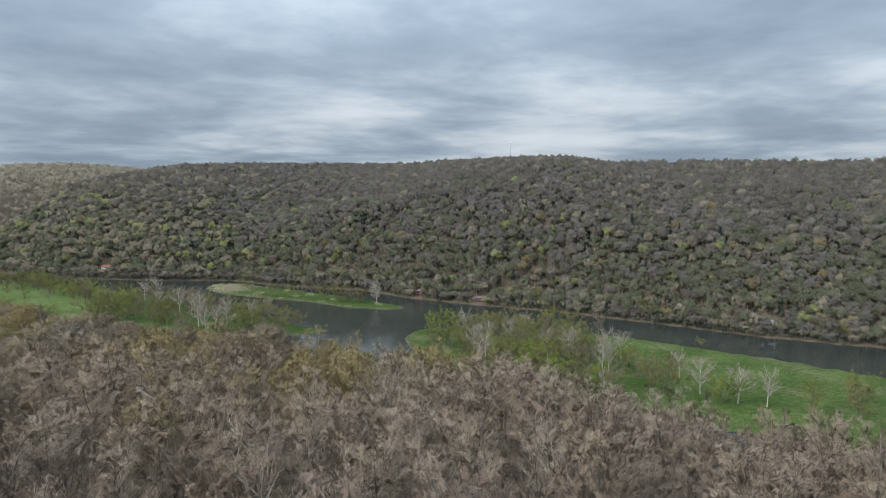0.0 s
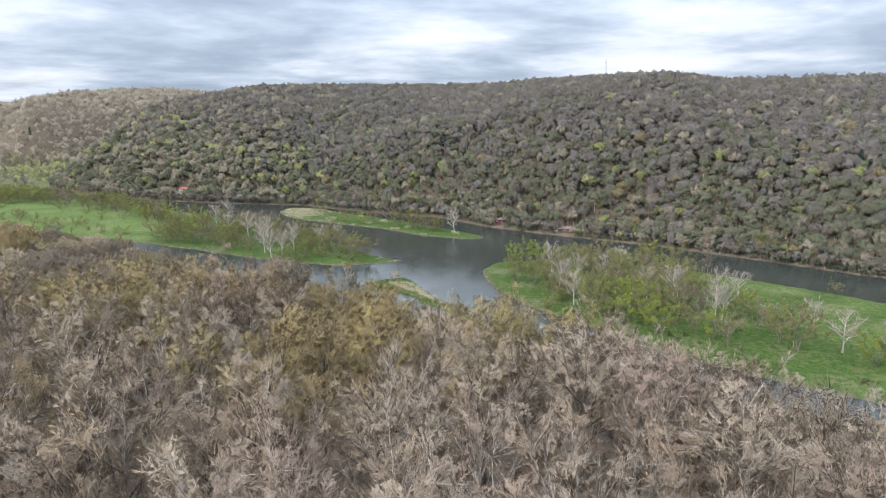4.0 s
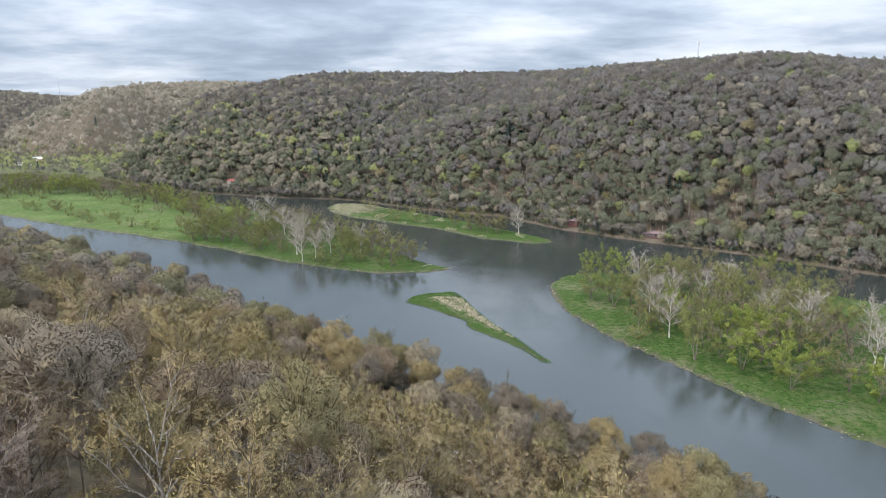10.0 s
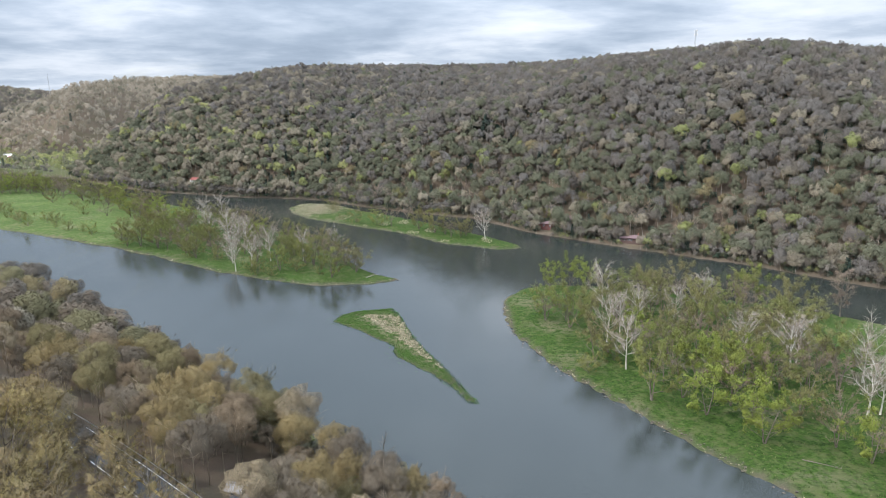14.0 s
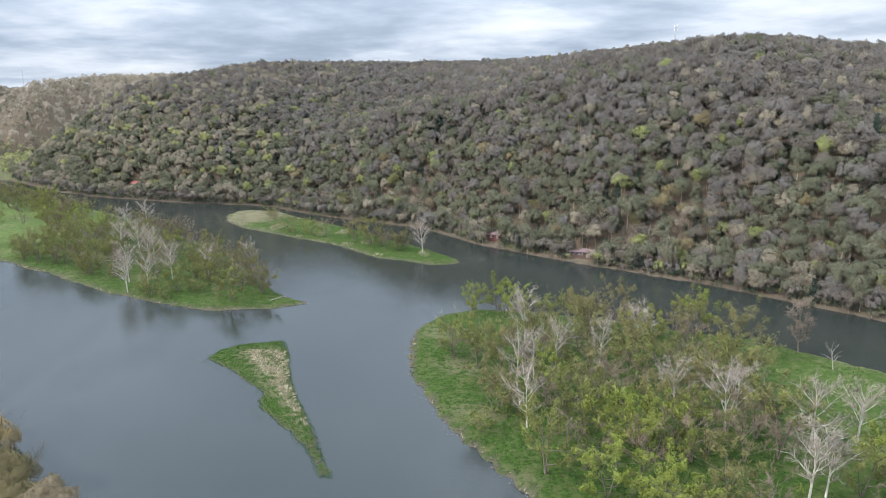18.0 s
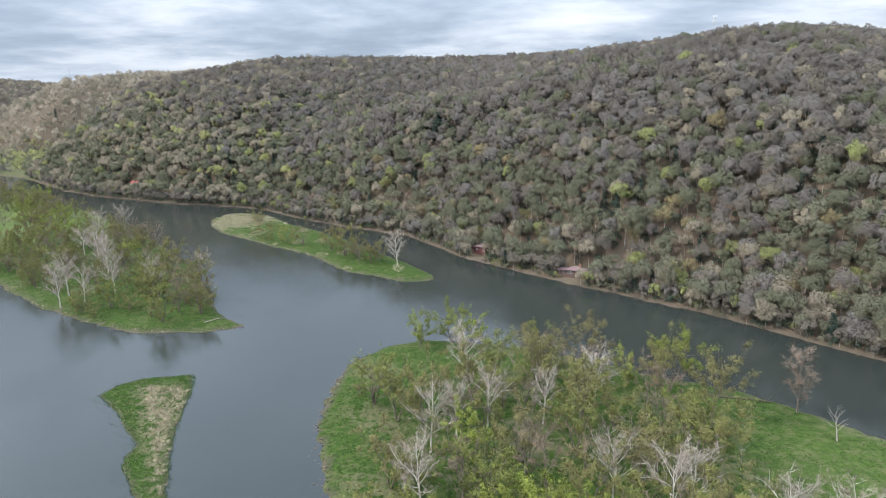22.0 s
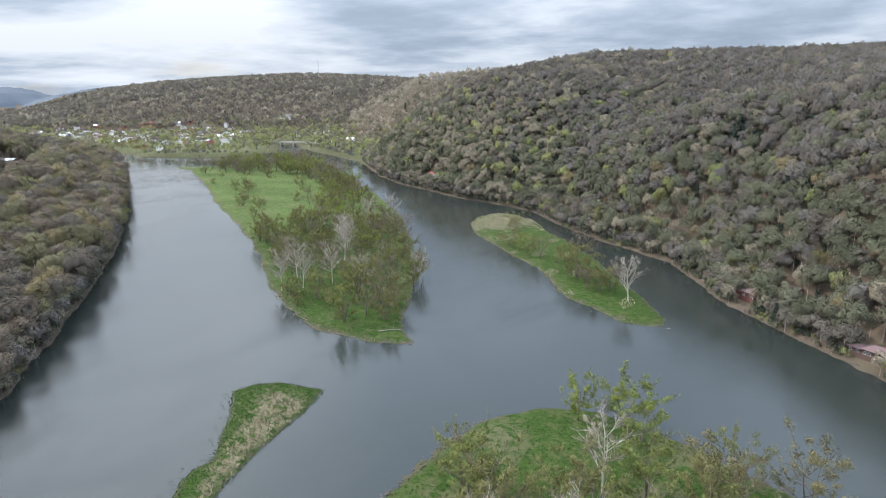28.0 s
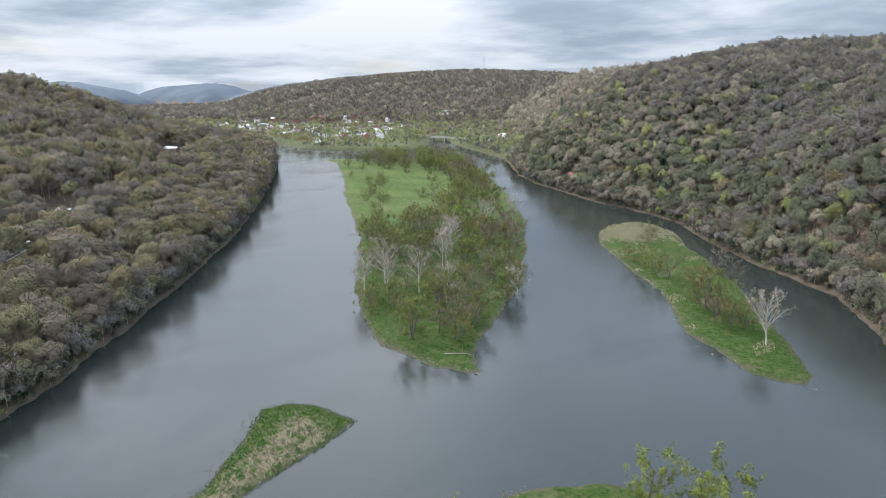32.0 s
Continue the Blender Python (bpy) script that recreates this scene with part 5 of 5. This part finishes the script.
    forest("shore_trees", "bare and olive trees lining the far river flat", x[sd > 1], y[sd > 1], {"olive": 0.4, "grey": 0.3, "tan": 0.2, "lime": 0.1}, 0.8, 19, MINI)


def lattice_mast(name, label, x, y, z, tall, foot, top, platforms):
    """Three-legged lattice mast with cross bracing and antenna rings."""
    thing = new(name)
    thing.matrix_basis = pose(x, y, z, 0, 0, 17)
    steps = 10
    corner = [(math.cos(a), math.sin(a)) for a in (0.3, 2.394, 4.489)]
    for c in corner:
        leg = Pile()
        k = np.linspace(0, 1, 3)
        r = foot + (top - foot) * k
        leg.tube(np.stack([c[0] * r, c[1] * r, tall * k], 1), np.full(3, 0.16), 5)
        ob = new("leg", leg.mesh("leg", M_STEEL))
        ob.parent = thing
    brace = Pile()
    for s in range(steps):
        for i in range(3):
            a, b = corner[i], corner[(i + 1) % 3]
            r0, r1 = foot + (top - foot) * s / steps, foot + (top - foot) * (s + 1) / steps
            for p, q in (((a, r0, s), (b, r1, s + 1)), ((b, r0, s), (a, r1, s + 1)), ((a, r1, s + 1), (b, r1, s + 1))):
                brace.tube([(p[0][0] * p[1], p[0][1] * p[1], tall * p[2] / steps), (q[0][0] * q[1], q[0][1] * q[1], tall * q[2] / steps)], (0.07, 0.07), 3)
    ob = new("bracing", brace.mesh("bracing", M_STEEL))
    ob.parent = thing
    for f in platforms:
        for i in range(6):
            a = i * 1.0472
            bm = box(-0.25, -0.2, -1.2, 0.25, 0.2, 1.2)
            bmesh.ops.transform(bm, matrix=pose(math.cos(a) * 2.2, math.sin(a) * 2.2, tall * f, 0, 0, math.degrees(a)), verts=bm.verts)
            part("antenna", bm, M_WHITE_PAINT, thing)
        ring = Pile()
        ang = np.linspace(0, 6.2832, 13)
        ring.tube(np.stack([np.cos(ang) * 2.0, np.sin(ang) * 2.0, np.full(13, tall * f)], 1), np.full(13, 0.1), 4)
        ob = new("platform", ring.mesh("platform", M_STEEL))
        ob.parent = thing
    return tagged(thing, label, "radio mast")


def masts():
    z = float(height(np.array([376.0]), np.array([985.0]))[0])
    lattice_mast("cell_tower", "grey lattice cell tower with antenna rings above the ridge trees", 376, 985, z - 0.2, 191 - z, 1.7, 0.8, (0.985, 0.86))
    z = float(height(np.array([-1491.0]), np.array([1776.0]))[0])
    lattice_mast("radio_mast", "tall thin lattice radio mast on the far hill", -1491, 1776, z - 0.2, 190 - z, 2.6, 1.3, ())
    z = float(height(np.array([-1220.0]), np.array([2095.0]))[0])
    lattice_mast("relay_mast", "small relay mast on the wooded far hilltop", -1220, 2095, z - 0.2, 176 - z, 1.4, 0.7, ())


def track():
    """The dirt track along the foot of the main hill."""
    line = [(px, py) for px, py in HILLS[0][1][2:21]]
    pts = []
    for a, b in zip(line[:-1], line[1:]):
        n = max(1, int(math.hypot(b[0] - a[0], b[1] - a[1]) / 6))
        pts += [(a[0] + (b[0] - a[0]) * k / n, a[1] + (b[1] - a[1]) * k / n) for k in range(n)]
    p = np.array(pts)
    way = unit(np.gradient(p, axis=0))
    side = np.stack([way[:, 1], -way[:, 0]], 1)
    rows = [p + side * s for s in (7.2, 6.0, 4.8)]
    verts = np.concatenate([np.column_stack([r, height(r[:, 0], r[:, 1]) + 0.12]) for r in rows])
    n = len(p)
    i = np.arange(n - 1)
    faces = np.concatenate([np.stack([i + k * n, i + 1 + k * n, i + 1 + (k + 1) * n, i + (k + 1) * n], 1) for k in range(2)])
    tagged(new("track", sheet("track", verts, faces, M_DIRT)), "pale dirt track along the river bank", "track", kind="structure")


M_ASPHALT = plain_material("asphalt", (0.055, 0.055, 0.057), 0.9, 0, 0.3, 0.8)
M_YELLOW_LINE = plain_material("yellow_road_paint", (0.55, 0.38, 0.06), 0.7)
M_WHITE_LINE = plain_material("white_road_paint", (0.62, 0.62, 0.60), 0.7)
M_STEEL = plain_material("galvanised_steel", (0.45, 0.46, 0.47), 0.45, 0.8)


def road_strip(name, p, z, side, low, high, lift, mat):
    rows = [p + side * s for s in (low, high)]
    n = len(p)
    verts = np.concatenate([np.column_stack([r, z + lift]) for r in rows])
    i = np.arange(n - 1)
    return new(name, sheet(name, verts, np.stack([i, i + 1, i + 1 + n, i + n], 1), mat))


def road():
    """The two-lane road along the near slope, with its painted lines and guard rail."""
    pts = np.array(ROAD, float)
    at = np.concatenate([[0], np.cumsum(np.linalg.norm(np.diff(pts[:, :2], axis=0), axis=1))])
    q = np.arange(0, at[-1], 4.0)
    p = np.column_stack([np.interp(q, at, pts[:, 0]), np.interp(q, at, pts[:, 1])])
    p = np.column_stack([np.convolve(np.pad(p[:, c], 4, mode="edge"), np.ones(9) / 9, "valid") for c in range(2)])
    z = np.interp(q, at, pts[:, 2]) + 0.22
    way = unit(np.gradient(p, axis=0))
    side = np.stack([way[:, 1], -way[:, 0]], 1)
    surface = tagged(road_strip("road", p, z, side, -3.9, 3.9, 0.0, M_ASPHALT), "two-lane asphalt road with painted lines through the woods", "road", kind="structure")
    for low, high, mat, name in ((-3.45, -3.3, M_WHITE_LINE, "edge_line"), (3.3, 3.45, M_WHITE_LINE, "edge_line"), (-0.22, -0.1, M_YELLOW_LINE, "centre_line"), (0.1, 0.22, M_YELLOW_LINE, "centre_line")):
        road_strip(name, p, z, side, low, high, 0.02, mat).parent = surface
    rail = new("guard_rail")
    a = 8
    beam = new("beam", sheet("beam", np.concatenate([np.column_stack([p[a:60] + side[a:60] * s, z[a:60] + h]) for s, h in ((4.6, 0.45), (4.52, 0.6), (4.6, 0.75))]),
               np.concatenate([np.stack([np.arange(51) + k * 52, np.arange(51) + 1 + k * 52, np.arange(51) + 1 + (k + 1) * 52, np.arange(51) + (k + 1) * 52], 1) for k in range(2)]), M_STEEL))
    beam.parent = rail
    for k in range(a, 60, 2):
        x, y = p[k] + side[k] * 4.7
        part("post", box(x - 0.08, y - 0.08, z[k] - 1.2, x + 0.08, y + 0.08, z[k] + 0.75), M_DEADWOOD, rail)
    tagged(rail, "galvanised steel guard rail beside the road", "guard rail")


def parked_car(x, y, turn):
    """A white saloon on the road."""
    thing = new("car")
    thing.matrix_basis = pose(x, y, float(np.ravel(road_level(np.array([x]), np.array([y]))[1])[0]) + 0.25, 0, 0, turn)
    body = bmesh.new()
    side = [(-2.2, 0.35), (-2.25, 0.75), (-1.5, 0.88), (-0.9, 1.38), (0.7, 1.42), (1.45, 0.92), (2.15, 0.8), (2.2, 0.35)]
    rows = [[body.verts.new((px, w, pz)) for px, pz in side] for w in (-0.85, 0.85)]
    for k in range(len(side)):
        n = (k + 1) % len(side)
        body.faces.new((rows[0][k], rows[0][n], rows[1][n], rows[1][k]))
    body.faces.new(rows[0][::-1])
    body.faces.new(rows[1])
    bmesh.ops.bevel(body, geom=body.edges[:], offset=0.06, segments=2, affect="EDGES")
    part("body", body, M_WHITE_PAINT, thing)
    for w in (-0.86, 0.86):
        part("window", box(-0.8, w - 0.02, 0.95, 0.8, w + 0.02, 1.28), M_GLASS, thing, "dark side window")
        for px in (-1.35, 1.4):
            wheel = bmesh.new()
            bmesh.ops.create_cone(wheel, cap_ends=True, segments=16, radius1=0.33, radius2=0.33, depth=0.2, matrix=pose(px, w * 0.93, 0.33, 90, 0, 0))
            part("wheel", wheel, M_ASPHALT, thing, "black wheel")
    tagged(thing, "white saloon car on the wooded road", "car")


def log(name, label, a, b, r0, r1, stubs, seed, mat=None):
    rng = np.random.RandomState(seed)
    k = np.linspace(0, 1, 6)
    pts = np.stack([a[0] + (b[0] - a[0]) * k, a[1] + (b[1] - a[1]) * k, np.zeros(6)], 1)
    pts[:, 2] = height(pts[:, 0], pts[:, 1]) + r0 * 0.8
    wood = Pile()
    wood.tube(pts, r0 + (r1 - r0) * k, 7)
    for i in range(stubs):
        f = rng.uniform(0.3, 1)
        base = pts[0] + (pts[-1] - pts[0]) * f
        base[2] = np.interp(f, k, pts[:, 2])
        w = unit(np.array([rng.normal(), rng.normal(), abs(rng.normal()) + 0.3]))
        wood.tube([base, base + w * rng.uniform(1, 3)], (r1 * 0.6, 0.02), 4)
    tagged(new(name, wood.mesh(name, mat or M_DEADWOOD)), label, "log")


def snags():
    rng = np.random.RandomState(77)
    dead = nursery(2, 760, name="dead_tree", tall=9, spread=4.0, limbs=8, subs=3, twigs=3, fine=0, bark=M_DEADWOOD, twig_mat=M_SYCTWIG, radius=0.42, twig_width=0.05,
                   label="broken grey dead tree on the island meadow", group="dead trees")
    for x, y, s in ((194, 272, 1.0), (162, 258, 0.7), (78, 345, 0.55)):
        dead.plant(rng, x, y, float(height(np.array([float(x)]), np.array([float(y)]))[0]), s, 0.15)
    lone = nursery(1, 770, name="lone_tree", tall=21, spread=5.2, limbs=18, subs=6, twigs=7, fine=5, lift=0.2, rise=(0.55, 1.1), haze=420, haze_mat=M_TWIGHAZE, haze_size=0.7, bark=M_BARK, twig_mat=M_TWIG, twig_width=0.055,
                   label="tall narrow grey tree alone at the water's edge")
    lone.plant(rng, 191, 290, float(height(np.array([191.0]), np.array([290.0]))[0]), 1.0, 0.02)
    log("fallen_tree", "fallen grey tree lying across the island meadow", (163, 300), (186, 296), 0.36, 0.12, 30, 1, M_BARK)
    log("driftwood", "weathered brown driftwood log on the grass", (205, 142), (210, 138), 0.2, 0.1, 2, 2, M_DARKBARK)
    log("drift_branch", "dead branch lying at the tip of the island", (-33, 358), (-27, 366), 0.25, 0.08, 5, 3)
    log("dark_log", "dark fallen log in the island grass", (109, 171), (117, 166), 0.15, 0.06, 6, 4, M_DARKBARK)


def stones():
    """Stones along the water's edge, joined."""
    rng = np.random.RandomState(5)
    verts, faces, base = [], [], 0
    for line, count in ((NORTH_BANK[20:35], 520), (ISLE_B[:10], 220), (ISLE_D[:9], 240), (ISLE_C[:10], 120), (SOUTH_BANK[8:13], 160)):
        seg = np.array(line, float)
        long = np.linalg.norm(np.diff(seg, axis=0), axis=1)
        at = np.concatenate([[0], np.cumsum(long)])
        q = rng.uniform(0, at[-1], count)
        x, y = np.interp(q, at, seg[:, 0]) + rng.normal(0, 1.1, count), np.interp(q, at, seg[:, 1]) + rng.normal(0, 1.1, count)
        z = np.maximum(height(x, y), -0.1)
        for a, b, c in zip(x, y, z):
            r = rng.uniform(0.15, 0.42)
            verts.append(ICO * r * rng.uniform(0.7, 1.3, (12, 1)) * np.array((1.2, 1, 0.6)) + np.array((a, b, c + 0.05)))
            faces.append(ICO_FACES + base)
            base += 12
    ob = new("shore_stones", sheet("shore_stones", np.concatenate(verts), np.concatenate(faces), M_STONE, smooth=False))
    tagged(ob, "brown stones along the water's edge", "stones", kind="stuff")


M_REED = varied_material("dry_reeds", [(0.40, 0.35, 0.25), (0.40, 0.35, 0.25)], 0.9, (0.35, 1.45))
M_SEDGE = varied_material("green_sedge", [(0.040, 0.095, 0.016), (0.040, 0.095, 0.016)], 0.8, (0.5, 1.6))
M_GRASS = varied_material("grass_blades", [(0.040, 0.070, 0.016), (0.040, 0.070, 0.016)], 0.85, (0.5, 1.7))
M_FADED = varied_material("faded_grass_blades", [(0.105, 0.098, 0.050), (0.105, 0.098, 0.050)], 0.85, (0.5, 1.6))


def tufts(name, label, polys, step, keep, tall, mat, seed, per=4, width=0.12):
    rng = np.random.RandomState(seed)
    out = []
    for poly in polys:
        p = np.array(poly, float)
        x, y = scatter(rng, (p[:, 0].min(), p[:, 1].min(), p[:, 0].max(), p[:, 1].max()), step, lambda a, b: (signed(poly, a, b) > 1.2) & keep(a, b))
        if not len(x):
            continue
        z = height(x, y)
        for k in range(per):
            start = np.stack([x + rng.normal(0, 0.2, len(x)), y + rng.normal(0, 0.2, len(x)), z - 0.05], 1)
            way = unit(np.stack([rng.normal(0, 0.45, len(x)), rng.normal(0, 0.45, len(x)), np.ones(len(x))], 1))
            out.append(blades(rng, start, way, rng.uniform(0.6, 1.2, (len(x), 1)) * tall, width))
    tri = np.concatenate(out)
    ob = new(name, sheet(name, tri.reshape(-1, 3), np.arange(len(tri) * 3).reshape(-1, 3), mat, smooth=False))
    tagged(ob, label, "grass", kind="stuff")


def clumps(name, label, x, y, size, tall, mat, seed, per=9):
    """Low leaning clumps of stalks, each a small swath bent over the same way."""
    rng = np.random.RandomState(seed)
    z = np.maximum(height(x, y), 0.0)
    lean = np.stack([rng.normal(0.35, 0.35, len(x)), rng.normal(-0.1, 0.35, len(x))], 1)
    out = []
    for k in range(per):
        start = np.stack([x + rng.normal(0, size, len(x)), y + rng.normal(0, size * 0.55, len(x)), z - 0.05], 1)
        way = unit(np.column_stack([lean + rng.normal(0, 0.3, lean.shape), np.ones(len(x))]))
        out.append(blades(rng, start, way, rng.uniform(0.5, 1.2, (len(x), 1)) * tall, 0.17))
    tri = np.concatenate(out)
    ob = new(name, sheet(name, tri.reshape(-1, 3), np.arange(len(tri) * 3).reshape(-1, 3), mat, smooth=False))
    return tagged(ob, label, "grass", kind="stuff")


def reed_bed(x, y):
    return (x + (y - 250) * 0.60 > 0.5) & (y < 300.5 - 0.20 * (x + 40))


def meadow():
    rng = np.random.RandomState(6)
    x, y = scatter(rng, (-42, 205, 24, 310), 1.5, lambda a, b: (signed(ISLET, a, b) > 0.9) & reed_bed(a, b) & (waves(a * 0.6, b, 6, 3) > -0.75))
    clumps("dry_reeds", "swaths of pale dead reeds on the low islet", x, y, 0.42, 1.05, M_REED, 1, 18)
    x, y = scatter(rng, (-44, 205, 24, 312), 0.8, lambda a, b: (signed(ISLET, a, b) > -0.2) & ~(reed_bed(a, b) & (signed(ISLET, a, b) > 1.5) & (waves(a * 0.6, b, 6, 3) > -0.3)))
    clumps("islet_grass", "dark green waterside plants round the low islet", x, y, 0.35, 0.45, M_SEDGE, 4, 8)
    x, y = scatter(rng, (-50, 225, 0, 300), 0.9, lambda a, b: (signed(ISLET, a, b) < 0.4) & (signed(ISLET, a, b) > -3.6) & (a + (b - 250) * 0.62 < 0) & (waves(a, b, 4.5, 31) > 0.15))
    clumps("water_weed", "ragged patches of green weed in the shallows by the islet", x, y, 0.45, 0.22, M_SEDGE, 5, 7)
    tufts("pale_tufts", "pale dead grass tufts on the narrow island", [ISLE_C], 1.2, lambda x, y: (waves(x, y, 26, 8) > 0.6) | (np.hypot((x + 104) / 24, (y - 588) / 28) + 0.5 * waves(x, y, 9, 11) < 1), 0.9, M_REED, 2, 5, 0.16)
    flats = [ISLE_D[:10] + [(220, 60), (330, 120)] + ISLE_D[18:], ISLE_B[:10] + [(-230, 500)] + ISLE_B[23:], ISLE_C]
    tufts("meadow_grass", "rough green grass on the islands", flats, 1.75,
          lambda x, y: (waves(x, y, 11, 12) > -0.35) & (waves(x, y, 19, 27) < 0.45), 0.5, M_GRASS, 3, 3, 0.28)
    tufts("faded_grass", "patches of faded tan grass on the islands", flats, 1.9,
          lambda x, y: waves(x, y, 19, 27) + 0.4 * waves(x, y, 5, 29) > 0.35, 0.4, M_FADED, 13, 3, 0.26)
    for seed, line in ((7, ISLE_D[:10]), (8, ISLE_B[:10]), (9, ISLE_C[:12])):   # a pale fringe of dead stalks along the banks
        p = np.array(line, float)
        at = np.concatenate([[0], np.cumsum(np.linalg.norm(np.diff(p, axis=0), axis=1))])
        q = np.arange(0, at[-1], 0.55)
        x, y = np.interp(q, at, p[:, 0]) + rng.normal(0, 0.9, len(q)), np.interp(q, at, p[:, 1]) + rng.normal(0, 0.9, len(q))
        sd = shore(x, y)[0]
        ok = (sd > 0.3) & (sd < 1.8) & (waves(x, y, 14, 33) > -0.2)
        clumps("bank_stalks", "pale dead stalks along the island's bank", x[ok], y[ok], 0.3, 0.45, M_REED, seed, 4)


valley_houses()
town()
masts()
track()
road()
parked_car(-247.5, 261.8, 148)
snags()
stones()
meadow()


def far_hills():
    """Wooded ridges at the end of the valley, the blue of distance haze put into their colour."""
    # base colour carries the haze of distance, not the colour of the trees
    mat = plain_material("haze_blue_woods", (0.062, 0.080, 0.104), 0.95, 0, 0.2, 0.012)
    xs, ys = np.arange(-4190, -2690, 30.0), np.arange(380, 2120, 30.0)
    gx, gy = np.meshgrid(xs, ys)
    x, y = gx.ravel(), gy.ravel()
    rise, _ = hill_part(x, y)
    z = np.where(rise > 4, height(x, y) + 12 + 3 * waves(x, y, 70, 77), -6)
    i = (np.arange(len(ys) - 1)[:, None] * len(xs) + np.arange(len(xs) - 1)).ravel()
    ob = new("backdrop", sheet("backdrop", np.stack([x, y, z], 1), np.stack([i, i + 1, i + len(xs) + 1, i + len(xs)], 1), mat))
    tagged(ob, "wooded ridges at the end of the valley, haze put into their blue colour", "hills", kind="structure")


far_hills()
